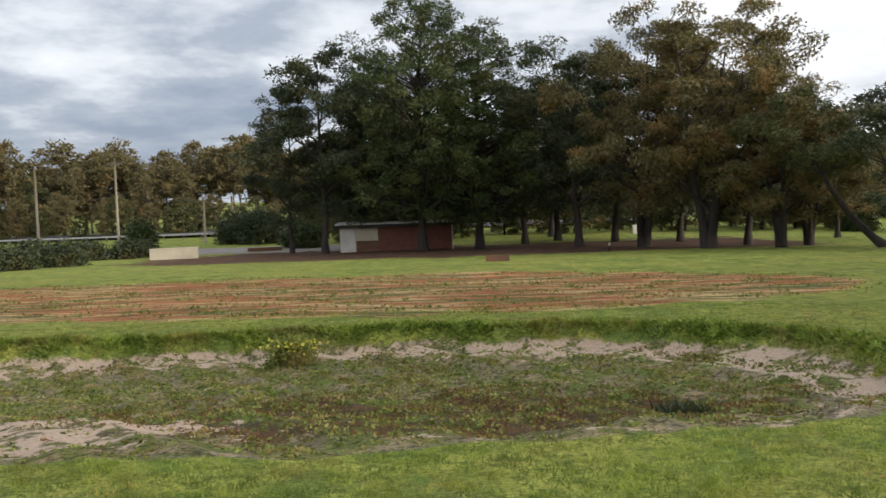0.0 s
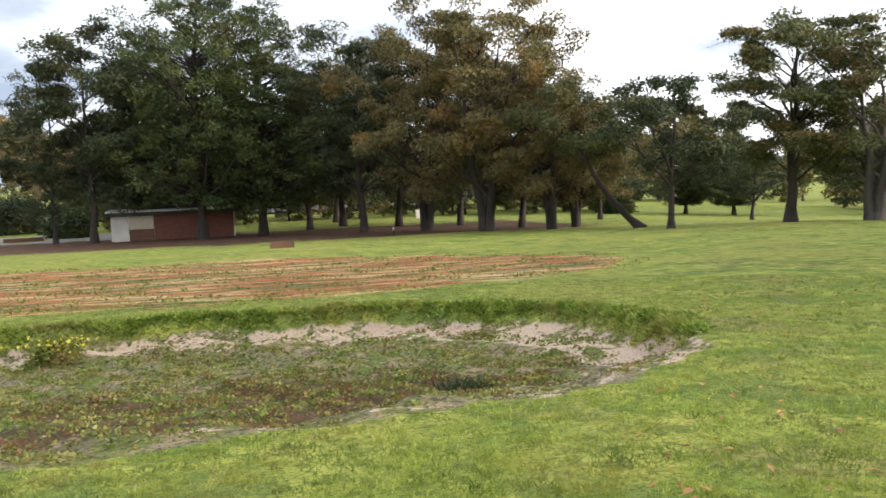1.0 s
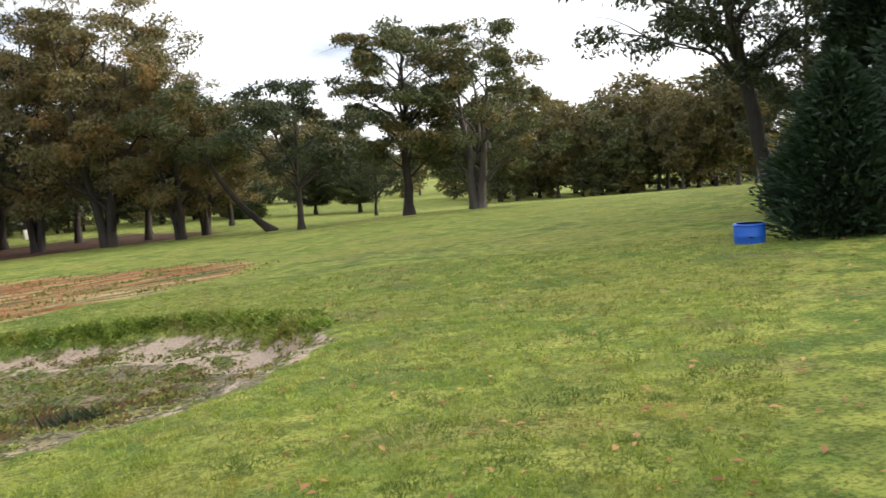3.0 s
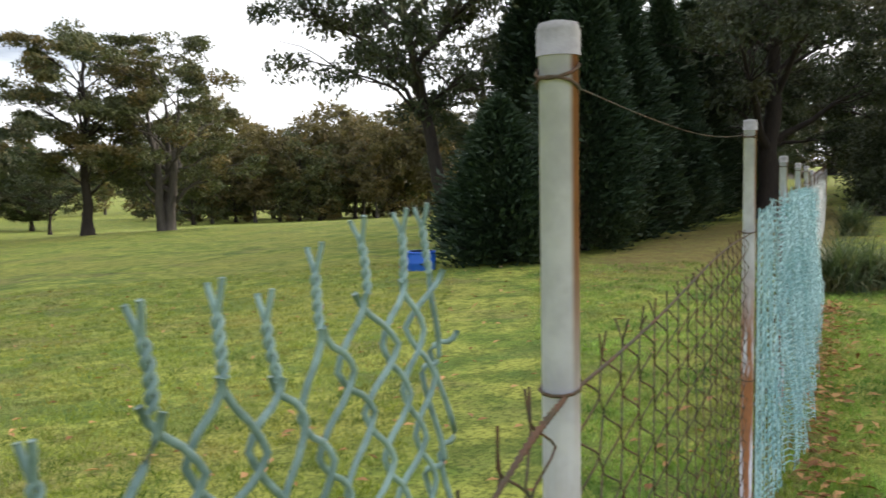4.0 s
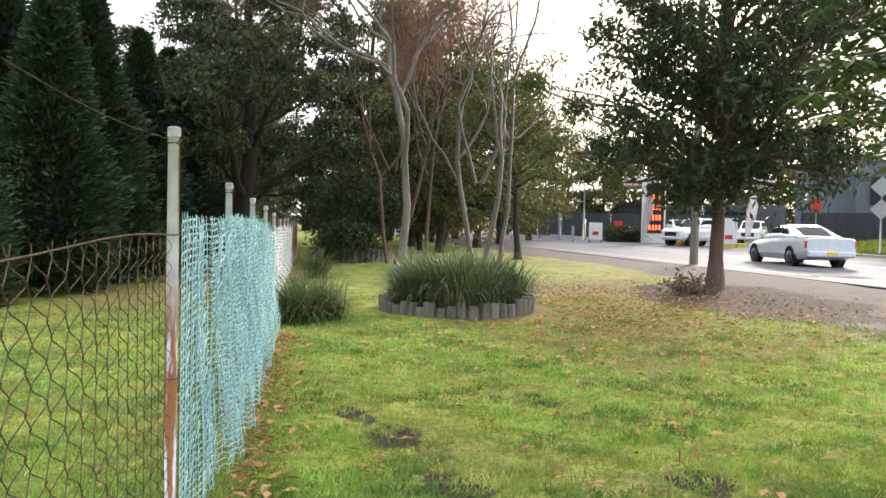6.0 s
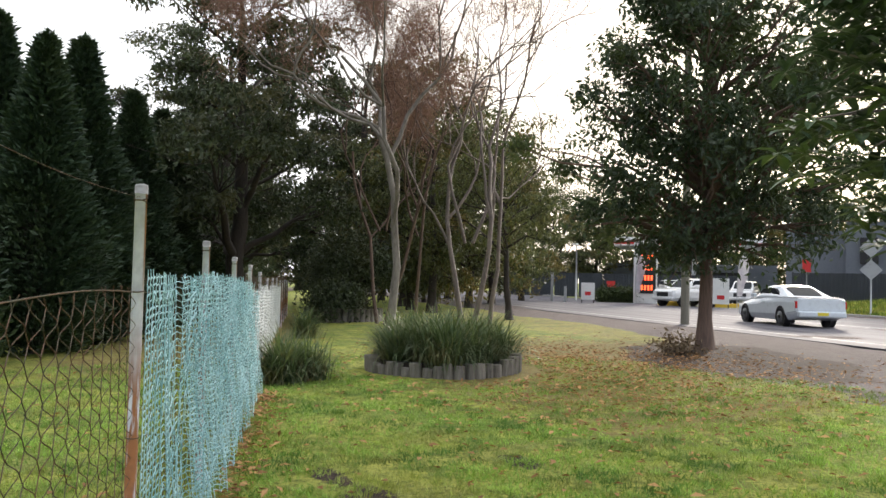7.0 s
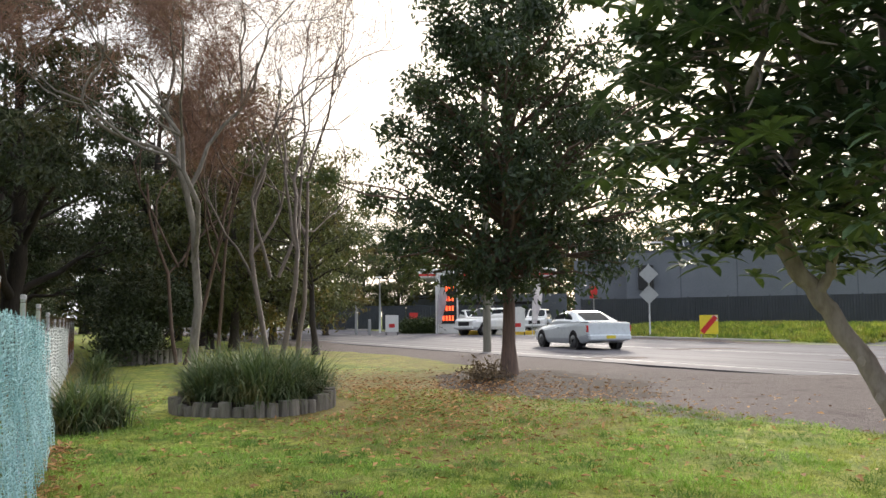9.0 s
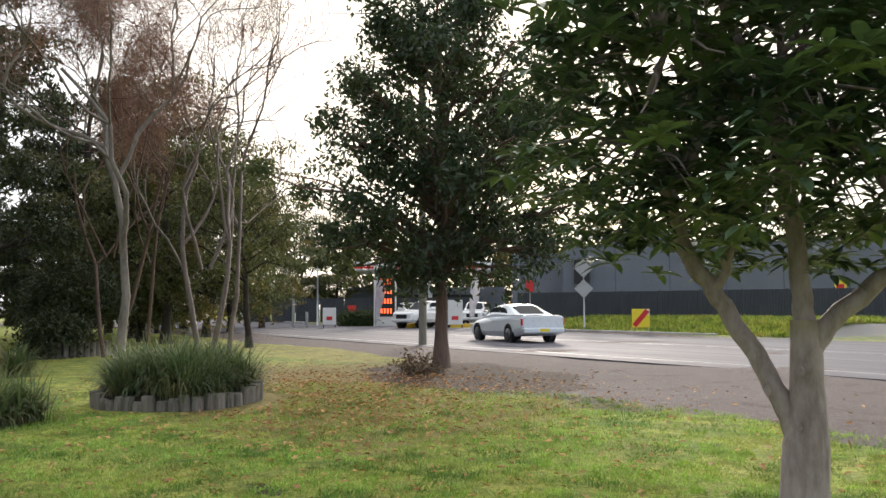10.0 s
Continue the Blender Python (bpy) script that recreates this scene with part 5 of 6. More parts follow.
hall = facing("industrial_hall", 119.2, 64, "large windowless blue-grey industrial building with flat roof", "building", -0.1, extra=-6)
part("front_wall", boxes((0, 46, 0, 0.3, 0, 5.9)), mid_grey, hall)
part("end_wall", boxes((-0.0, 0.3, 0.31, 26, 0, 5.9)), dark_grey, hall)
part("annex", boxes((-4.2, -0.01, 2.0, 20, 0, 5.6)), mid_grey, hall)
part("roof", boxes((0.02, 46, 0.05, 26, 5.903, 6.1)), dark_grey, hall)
for k in range(1, 12):
    part("panel_joint", boxes((k * 3.9 - 0.03, k * 3.9 + 0.03, -0.02, -0.002, 0, 5.88)), dark_grey, hall)
part("meter_box", boxes((0.9, 2.0, -0.45, -0.03, 3.2, 5.0), bevel=0.04), black, hall, "dark wall-mounted unit")
b = Buf()
tube(b, [(1.3, -0.2, 3.2), (1.3, -0.2, 2.7), (1.5, -0.2, 2.45), (2.3, -0.2, 2.4)], 0.08, 8)
part("duct", b, black, hall)
part("roof_rail", boxes((-4, 6, 1.5, 1.56, 6.75, 6.85)), white_paint, hall, "white roof railing")
for k in range(7):
    part("rail_upright", boxes((-3.9 + k * 1.6, -3.84 + k * 1.6, 1.5, 1.56, 5.6, 6.75)), white_paint, hall)
part("plant_box", boxes((2.5, 8.5, 6, 10, 6.1, 7.6)), dark_grey, hall)

fx0, fy0 = from_end(116.2, 56)
fx1, fy1 = from_end(150, 50)
fl = math.hypot(fx1 - fx0, fy1 - fy0)
sheet = thing("sheet_metal_fence", (fx0, fy0, 0.45), "dark ribbed sheet-metal boundary fence", "fence", turn=math.degrees(math.atan2(fy1 - fy0, fx1 - fx0)))
np_ = int(fl / 2.4)
rib_x, rib_y = [], []
for k in range(16):
    rib_x += [k * 0.15, k * 0.15 + 0.02, k * 0.15 + 0.08, k * 0.15 + 0.10]
    rib_y += [0.0, -0.035, -0.035, 0.0]
rib_x.append(2.38)
rib_y.append(0.0)
rib_me = bpy.data.meshes.new("panel")
rib_n = len(rib_x)
rib_me.from_pydata([(a, b2 + dy, z) for dy in (0, 0.006) for z in (0.05, 1.85) for a, b2 in zip(rib_x, rib_y)], [],
                   [(i, i + 1, rib_n + i + 1, rib_n + i) for i in range(rib_n - 1)] + [(2 * rib_n + i, 3 * rib_n + i, 3 * rib_n + i + 1, 2 * rib_n + i + 1) for i in range(rib_n - 1)]
                   + [(rib_n + i, rib_n + i + 1, 3 * rib_n + i + 1, 3 * rib_n + i) for i in range(rib_n - 1)])
rib_me.materials.append(fence_grey)
for k in range(np_):
    p = part("panel", rib_me, fence_grey, sheet)
    p.location = (k * 2.4 + 0.02, 0, 0)
    part("fence_pole", boxes((k * 2.4 - 0.04, k * 2.4 + 0.02, -0.05, 0.04, -0.5, 1.92)), fence_grey, sheet)
x0, y0 = from_end(98, 84)
sheet2 = thing("sheet_metal_fence", on(x0, y0), "dark boundary wall behind the service station", "fence", turn=math.degrees(math.atan2(from_end(113, 78)[1] - y0, from_end(113, 78)[0] - x0)))
for k in range(9):
    p = part("panel", rib_me, fence_grey, sheet2)
    p.location, p.scale = (k * 2.45, 0, 0), (1, 1, 1.25)

# service station: canopy, totem, signs
station = facing("service_station", 110.2, 82, "service station canopy with white fascia on columns", "building", 0.0)
part("canopy", boxes((-7, 6, -4, 6, 4.9, 5.7), bevel=0.05), white_paint, station)
part("fascia_stripe", boxes((-7.02, 6.02, -4.04, -4.003, 5.05, 5.25)), sign_red, station, "red stripe")
for cx in (-5, 0, 4.5):
    part("column", boxes((cx - 0.2, cx + 0.2, -1.2, -0.8, 0, 4.9)), white_paint, station)
part("shop_wall", boxes((-9, 8, 8, 14, 0, 3.6)), mid_grey, station)
part("shop_window", boxes((-6, 5, 7.95, 7.998, 0.5, 2.8)), black, station, "dark shop window")
for k in range(3):
    part("fuel_pump", boxes((-4.4 + k * 3.6, -3.6 + k * 3.6, -0.3, 0.2, 0, 1.9), bevel=0.05), white_paint, station)
totem = facing("price_totem", 107.25, 62, "tall price sign with red digits on a black panel", "sign")
part("body", boxes((-0.72, 0.72, 0, 0.3, 0.0, 4.6), bevel=0.04), sign_white, totem)
part("panel", boxes((-0.6, 0.6, -0.04, -0.002, 0.75, 4.3)), black, totem, "black display panel")
for k in range(4):
    for c in range(4):
        part("digit_bar", boxes((-0.42 + c * 0.225, -0.30 + c * 0.225, -0.06, -0.042, 0.98 + k * 0.72, 1.34 + k * 0.72)), led_red, totem, "glowing red bar")
part("side_fin", boxes((-0.95, -0.73, 0.05, 0.2, 0.0, 4.6)), sign_white, totem)
for az, d, w, h in ((103.4, 58, 0.9, 1.15), (111.9, 55, 1.0, 1.6)):
    s = facing("pavement_sign", az, d, "white stand sign with a red mark", "sign", group="stand signs")
    part("board", boxes((-w / 2, w / 2, 0, 0.05, 0.25, h + 0.25), bevel=0.01), sign_white, s)
    part("mark", boxes((-w * 0.22, w * 0.22, -0.008, -0.002, 0.55, 0.8)), sign_red, s, "red bar")
    for lx in (-w / 2 + 0.05, w / 2 - 0.05):
        part("leg", boxes((lx - 0.03, lx + 0.03, 0, 0.3, 0, 0.248)), black, s)
s = facing("small_red_sign", 104.9, 72, "small red sign on the wall", "sign")
part("plate", boxes((-0.35, 0.35, -0.2, -0.15, 1.0, 1.6)), sign_red, s)
part("leg", boxes((-0.03, 0.03, -0.15, -0.1, 0, 1.3)), steel, s)
s = facing("road_sign", 117.0, 50, "small red sign on a thin steel post", "sign", -0.05)
part("plate", boxes((-0.22, 0.22, -0.06, -0.03, 2.3, 3.0)), sign_red, s)
b = Buf()
tube(b, [(0, 0, -0.1), (0, 0, 3.05)], 0.035, 8)
part("post", b, steel, s)
s = facing("light_pole", 102.6, 66, "grey street light pole", "lamp post")
b = Buf()
tube(b, [(0, 0, -0.1), (0, 0, 4.3)], [0.08, 0.05], 8)
part("pole", b, steel, s)
part("lamp_head", boxes((-0.35, 0.15, -0.1, 0.1, 4.3, 4.42), bevel=0.03), sign_white, s)
s = facing("diamond_road_sign", 120.6, 46, "two grey diamond sign backs on a steel post", "sign", -0.05)
for zc in (3.45, 2.35):
    bm = bmesh.new()
    bmesh.ops.create_cube(bm, size=1.0, matrix=Matrix.LocRotScale((0, -0.06, zc), Euler((0, radians(45), 0)), (0.72, 0.02, 0.72)))
    part("sign_plate", bm, steel, s)
b = Buf()
tube(b, [(0, 0, -0.1), (0, 0, 4.0)], 0.04, 8)
part("post", b, steel, s)
s = facing("yellow_sign", 124.3, 42, "yellow board with a red diagonal band on the verge", "sign", -0.02)
part("board", boxes((-0.42, 0.42, 0, 0.03, 0.38, 1.28), bevel=0.005), sign_yellow, s)
bm = bmesh.new()
bmesh.ops.create_cube(bm, size=1.0, matrix=Matrix.LocRotScale((0, -0.006, 0.83), Euler((0, radians(-50), 0)), (0.98, 0.008, 0.24)))
part("band", bm, sign_red, s, "red diagonal band")
part("corner_patch", boxes((0.14, 0.4, -0.004, -0.001, 1.0, 1.26)), sign_white, s)
for lx in (-0.36, 0.36):
    part("leg", boxes((lx - 0.02, lx + 0.02, 0.032, 0.06, -0.1, 1.2)), steel, s)
s = facing("shop_sign", 136.4, 52, "small red and yellow roadside board", "sign", 0.0)
part("board", boxes((-0.3, 0.3, 0, 0.06, 1.3, 2.2)), sign_yellow, s)
part("patch", boxes((-0.2, 0.2, -0.01, -0.002, 1.45, 2.0)), sign_red, s)
part("leg", boxes((-0.05, 0.05, 0.06, 0.1, 0, 2.5)), steel, s)
power_pole(on(29.1, -10.8), 11.3, 0.15, pole_dark, "greenish grey timber power pole at the road edge", True, 100)
for az, d in ((101.0, 62), (101.9, 60)):
    s = facing("bollard", az, d, "short grey post by the road", "post")
    part("post_body", boxes((-0.1, 0.1, -0.1, 0.1, 0, 1.1 if az > 101.5 else 2.2), bevel=0.02), steel, s)
for k in range(5):
    x, y = from_end(104.6 + k * 0.45, 63)
    shrub("hedge_shrub", on(x, y), "low clipped green hedge before the station", 900 + k, 0.75, 0.9, 30, (0.18, 0.08), leaf_pine, 0.4, 90, low=0.02)

# feather banners and a painted kerb before the station
banner_cloth = material("banner_cloth", (0.62, 0.62, 0.64), (0.40, 0.38, 0.44), 1.4, 0.8, 0.1, 12.0)
for az, d, h in ((106.5, 61, 3.9), (112.9, 56, 3.8)):
    s = facing("feather_banner", az, d, "pale feather-shaped cloth banner on a thin pole", "banner", group="feather banners", extra=25)
    b = Buf()
    u = np.linspace(0, 1, 12)
    tube(b, np.stack([0.35 * u ** 4, 0 * u, h * (u - 0.12 * u ** 5)], -1), 0.025, 6)
    part("pole", b, steel, s)
    bm = bmesh.new()
    rows_ = []
    for k in range(12):
        q = k / 11
        wide = 0.62 * min(1.0, 0.5 + q) * (1 - max(0.0, q - 0.75) * 2.6)
        wave = 0.05 * math.sin(q * 7 + az)
        rows_.append([bm.verts.new((0.03 + 0.35 * (0.2 + 0.78 * q) ** 4 + f * wide, 0.03 + wave * f, h * (0.2 + 0.68 * q))) for f in (0, 0.5, 1)])
    for a_, b_ in zip(rows_, rows_[1:]):
        for k in range(2):
            bm.faces.new((a_[k], a_[k + 1], b_[k + 1], b_[k]))
    bmesh.ops.solidify(bm, geom=bm.faces[:], thickness=0.012)
    part("cloth", bm, banner_cloth, s)
kerb_yellow = plain("kerb_yellow", (0.66, 0.44, 0.04), 0.7)
for az in (108.7, 112.3):
    s = facing("painted_kerb", az, 57.5, "short yellow painted concrete kerb at the driveway", "kerb")
    part("kerb_block", boxes((-0.75, 0.75, -0.15, 0.15, -0.05, 0.28), bevel=0.04), kerb_yellow, s)

# ---- vehicles ----
car_silver = plain("pale_silver_paint", (0.70, 0.75, 0.80), 0.3, 0.1, clear=0.6)
car_white = plain("white_car_paint", (0.78, 0.78, 0.78), 0.3, clear=0.8)
car_glass = plain("dark_car_glass", (0.02, 0.025, 0.03), 0.4, spec=0.1)
tyre_mat = plain("tyre_rubber", (0.018, 0.018, 0.019), 0.85)
rim_mat = plain("alloy_rim", (0.16, 0.165, 0.17), 0.4, 0.6)
lamp_red = plain("tail_lamp", (0.62, 0.02, 0.02), 0.25)
lamp_clear = plain("head_lamp", (0.75, 0.76, 0.78), 0.15)


def loft(stations, half=None):
    """A body of cross sections: (x, z low, z shoulder, z top, half width low, half width shoulder, half width top)."""
    bm = bmesh.new()
    rings = []
    for x, z0, z1, z2, w0, w1, w2 in stations:
        pts = [(w0 * 0.96, z0), (w1, z0 + 0.35 * (z1 - z0)), (w1, z1), (w2, z2 - 0.02), (w2 * 0.8, z2)]
        ring = [bm.verts.new((x, y, z)) for y, z in pts] + [bm.verts.new((x, -y, z)) for y, z in reversed(pts)]
        rings.append(ring)
    for a, b2 in zip(rings, rings[1:]):
        for i in range(len(a)):
            j = (i + 1) % len(a)
            bm.faces.new((a[i], a[j], b2[j], b2[i]))
    bm.faces.new(rings[0])
    bm.faces.new(reversed(rings[-1]))
    bmesh.ops.recalc_face_normals(bm, faces=bm.faces)
    return bm


def slab(poly, y0, y1):
    """A flat-sided piece from a side outline."""
    bm = bmesh.new()
    a = [bm.verts.new((x, y0, z)) for x, z in poly]
    b2 = [bm.verts.new((x, y1, z)) for x, z in poly]
    bm.faces.new(a)
    bm.faces.new(reversed(b2))
    for i in range(len(a)):
        j = (i + 1) % len(a)
        bm.faces.new((a[j], a[i], b2[i], b2[j]))
    bmesh.ops.recalc_face_normals(bm, faces=bm.faces)
    return bm


def wheel(root, x, y, r, out):
    b = Buf()
    w = 0.11
    tube(b, [(x, y - w, r), (x, y - w * 0.8, r), (x, y + w * 0.8, r), (x, y + w, r)], [r * 0.9, r, r, r * 0.9], 24)
    t = part("wheel", b, tyre_mat, root)
    c = Buf()
    tube(c, [(x, y + out * (w + 0.002), r), (x, y + out * (w + 0.02), r), (x, y + out * (w + 0.03), r)], [r * 0.66, r * 0.62, r * 0.2], 16)
    part("rim", c, rim_mat, t)


def ute(at, turn):
    root = thing("utility_car", at, "pale silver utility car with tonneau tray on the road", "car", turn=turn)
    W = 0.93
    body = loft([(2.45, 0.30, 0.52, 0.60, 0.62, 0.72, 0.60), (2.30, 0.22, 0.58, 0.70, 0.80, 0.86, 0.74), (1.75, 0.20, 0.66, 0.82, 0.86, W, 0.80), (1.0, 0.20, 0.74, 0.93, 0.86, W, 0.80),
                 (0.2, 0.20, 0.78, 0.96, 0.86, W, 0.84), (-0.8, 0.20, 0.82, 0.98, 0.86, W, 0.88), (-1.9, 0.24, 0.86, 1.01, 0.86, W, 0.90), (-2.42, 0.34, 0.86, 1.01, 0.82, 0.90, 0.86), (-2.52, 0.45, 0.84, 0.99, 0.78, 0.86, 0.82)])
    bmesh.ops.bevel(body, geom=[e for e in body.edges if e.calc_face_angle(0) > 0.5], offset=0.03, segments=2, affect="EDGES")
    part("body", body, car_silver, root)
    cabin = loft([(1.02, 0.9, 0.93, 0.94, 0.78, 0.80, 0.74), (0.42, 0.9, 1.05, 1.32, 0.80, 0.82, 0.62), (0.1, 0.9, 1.05, 1.42, 0.80, 0.82, 0.60), (-0.5, 0.9, 1.05, 1.44, 0.80, 0.82, 0.60), (-0.85, 0.9, 1.05, 1.38, 0.80, 0.82, 0.58), (-1.75, 0.9, 1.0, 1.02, 0.82, 0.84, 0.78)])
    part("cabin", cabin, car_silver, root)
    part("windscreen", loft([(0.99, 0.945, 0.95, 0.965, 0.66, 0.68, 0.66), (0.42, 1.0, 1.1, 1.345, 0.58, 0.62, 0.54), (0.40, 1.0, 1.1, 1.335, 0.58, 0.62, 0.54)]), car_glass, root)
    part("rear_window", loft([(-0.86, 1.1, 1.15, 1.395, 0.5, 0.56, 0.5), (-0.92, 1.1, 1.15, 1.375, 0.5, 0.56, 0.5), (-1.62, 1.0, 1.04, 1.075, 0.62, 0.66, 0.62)]), car_glass, root)
    for sd in (1, -1):
        win = slab([(0.72, 1.0), (0.30, 1.27), (-0.30, 1.35), (-0.34, 1.02)], sd * 0.70, sd * 0.775)
        part("side_window", win, car_glass, root)
        win = slab([(-0.42, 1.02), (-0.38, 1.35), (-0.72, 1.31), (-1.12, 1.04)], sd * 0.70, sd * 0.775)
        part("quarter_window", win, car_glass, root)
        part("tail_lamp", boxes((-2.5, -2.22, sd * 0.865 - 0.03, sd * 0.865 + 0.03, 0.66, 0.9), bevel=0.01), lamp_red, root)
        part("head_lamp", boxes((2.1, 2.36, sd * 0.72 - 0.1, sd * 0.72 + 0.1, 0.56, 0.68), bevel=0.02), lamp_clear, root)
        part("mirror", boxes((0.55, 0.75, sd * 0.98 - 0.1, sd * 0.98 + 0.06, 0.98, 1.12), bevel=0.03), car_silver, root)
        part("door_handle", boxes((-0.2, 0.0, sd * 0.935 - 0.015, sd * 0.935 + 0.015, 0.80, 0.83)), car_silver, root)
        for wx in (1.5, -1.42):
            arch = Buf()
            tube(arch, [(wx, sd * 0.70, 0.34), (wx, sd * (W + 0.002), 0.34)], 0.375, 24)
            part("wheel_arch", arch, black, root)
            wheel(root, wx, sd * 0.83, 0.325, sd)
    part("tray_cover", boxes((-2.4, -1.0, -0.80, 0.80, 1.012, 1.03)), black, root, "black tray cover")
    part("rear_bumper", boxes((-2.62, -2.44, -0.84, 0.84, 0.36, 0.56), bevel=0.05), car_silver, root)
    part("plate", boxes((-2.63, -2.622, -0.19, 0.19, 0.42, 0.53)), sign_yellow, root, "plain yellowish plate")
    return root


def wagon(at, turn, paint, label, tray=False):
    root = thing("four_wheel_drive", at, label, "car", turn=turn)
    W = 0.93
    part("body", loft([(2.45, 0.45, 0.75, 0.95, 0.7, 0.8, 0.7), (2.25, 0.36, 0.85, 1.08, 0.82, W, 0.82), (1.1, 0.36, 0.95, 1.16, 0.86, W, 0.84), (-2.2, 0.38, 0.98, 1.18, 0.86, W, 0.88), (-2.5, 0.5, 0.95, 1.14, 0.8, 0.88, 0.84)]), paint, root)
    back = -0.75 if tray else -2.4
    part("cabin", loft([(1.15, 1.12, 1.14, 1.16, 0.78, 0.82, 0.78), (0.35, 1.12, 1.3, 1.72, 0.8, 0.84, 0.66), (0.0, 1.12, 1.3, 1.80, 0.8, 0.84, 0.66), (back + 0.3, 1.12, 1.3, 1.80, 0.8, 0.84, 0.68), (back, 1.12, 1.3, 1.36, 0.8, 0.84, 0.74)]), paint, root)
    part("windscreen", loft([(1.08, 1.19, 1.2, 1.22, 0.66, 0.7, 0.66), (0.36, 1.25, 1.4, 1.735, 0.6, 0.66, 0.58), (0.34, 1.25, 1.4, 1.72, 0.6, 0.66, 0.58)]), car_glass, root)
    for sd in (1, -1):
        part("side_window", slab([(0.7, 1.2), (0.28, 1.66), (-0.5, 1.7), (-0.5, 1.22)], sd * 0.72, sd * 0.80), car_glass, root)
        if not tray:
            part("side_window", slab([(-0.58, 1.22), (-0.58, 1.7), (-2.05, 1.68), (-2.15, 1.24)], sd * 0.72, sd * 0.80), car_glass, root)
        part("head_lamp", boxes((2.2, 2.42, sd * 0.66 - 0.14, sd * 0.66 + 0.14, 0.8, 0.98), bevel=0.02), lamp_clear, root)
        part("tail_lamp", boxes((-2.5, -2.4, sd * 0.8 - 0.06, sd * 0.8 + 0.06, 0.8, 1.1), bevel=0.01), lamp_red, root)
        for wx in (1.5, -1.45):
            arch = Buf()
            tube(arch, [(wx, sd * 0.70, 0.42), (wx, sd * (W + 0.002), 0.42)], 0.44, 20)
            part("wheel_arch", arch, black, root)
            wheel(root, wx, sd * 0.84, 0.38, sd)
    part("grille", boxes((2.43, 2.5, -0.45, 0.45, 0.62, 0.9), bevel=0.02), black, root)
    part("bumper", boxes((2.4, 2.56, -0.82, 0.82, 0.42, 0.62), bevel=0.05), paint, root)
    return root


x, y = from_end(115.9, 33.6)
ute((x, y, 0.024), 0.0)
x, y = from_end(109.9, 57)
wagon((x, y, 0.024), 120, car_white, "white four-wheel drive leaving the station driveway")
x, y = from_end(113.3, 68)
wagon((x, y, 0.0), 150, car_white, "parked white four-wheel drive in the yard")
x, y = from_end(108.8, 72)
wagon((x, y, 0.0), 180, car_white, "parked white tray-back car behind the price sign", True)
x, y = from_end(97.6, 104)
wagon((x, y, 0.03), 15, car_silver, "distant grey car on the road")

# ---- grass, weeds and fallen leaves ----
def tufts(name, label, rng, pts, blades, length, width, mat, spread=0.03, lean=0.55, category="grass"):
    n = len(pts)
    c = np.repeat(pts, blades, 0) + rng.normal(size=(n * blades, 3)) * np.array([spread, spread, 0])
    c[:, 2] = land(c[:, 0], c[:, 1]) - 0.004
    ways = rng.normal(size=(n * blades, 3)) * lean
    ways[:, 2] = 1.0
    b = Buf()
    leaves(b, rng, c, length, width, 0.0, 0.45, 0.1, ways=ways)
    ob = part(name, b, mat, shade=False)
    return tagged(ob, label, category, kind="stuff")


def scatter(rng, n, az0, az1, d0, d1, origin=(0.0, 0.0), power=1.0):
    az = np.radians(rng.uniform(az0, az1, n))
    d = (d0 ** power + (d1 ** power - d0 ** power) * rng.uniform(size=n)) ** (1 / power)
    x, y = origin[0] + d * np.sin(az), origin[1] + d * np.cos(az)
    return np.stack([x, y, 0 * x], -1)


rng = np.random.default_rng(100)
p = scatter(rng, 46000, -34, 62, 3.6, 18, power=0.8)
bl = bunker_level(p[:, 0], p[:, 1])
p = p[bl > 1.0]
keep = wobble(p[:, 0], p[:, 1], 1.4) * 0.5 + wobble(p[:, 0], p[:, 1], 5.3) + rng.normal(size=len(p)) * 0.3 > -0.35
tufts("lawn_grass", "short mown green grass round the bunker", rng, p[keep], 5, 0.05, 0.006, leaf_grass)
p = scatter(rng, 42000, 64, 145, 3.3, 15, (0.5, -0.5), 0.8)
p = p[np.abs(p[:, 1] - fence_y(p[:, 0])) > 0.05]
pr_s, pr_c = road_u(p[:, 0], p[:, 1])
keep = (wobble(p[:, 0], p[:, 1], 1.6) * 0.5 + wobble(p[:, 0], p[:, 1], 4.6) + rng.normal(size=len(p)) * 0.3 > -0.35) & (pr_c < -6.3 + 3.6 * smooth(1, 10, pr_s)) & (ellipse(p[:, 0], p[:, 1], PL[0], PL[1], 1.6, 1.5) > 1) & (ellipse(p[:, 0], p[:, 1], 15.9, -7.0, 3.3, 1.8, -0.1) + 0.15 * wobble(p[:, 0], p[:, 1], 1.1) > 1)
tufts("lawn_grass", "short soft green grass by the fence", rng, p[keep], 5, 0.055, 0.006, leaf_soft)
p = scatter(rng, 1100, 62, 90, 3.2, 9, (0.5, -0.5), 0.8)
p = p[np.abs(p[:, 1] - fence_y(p[:, 0])) < 0.35]
tufts("fence_grass", "long rank grass at the foot of the fence", rng, p, 8, 0.11, 0.006, leaf_grass, 0.05, 0.6)

leaf_lip = leaf_material("lip_grass_blade", (0.13, 0.20, 0.04), (0.44, 0.52, 0.12), (0.42, 0.36, 0.12), area=0.8, through=0.3, tussock=3.5)
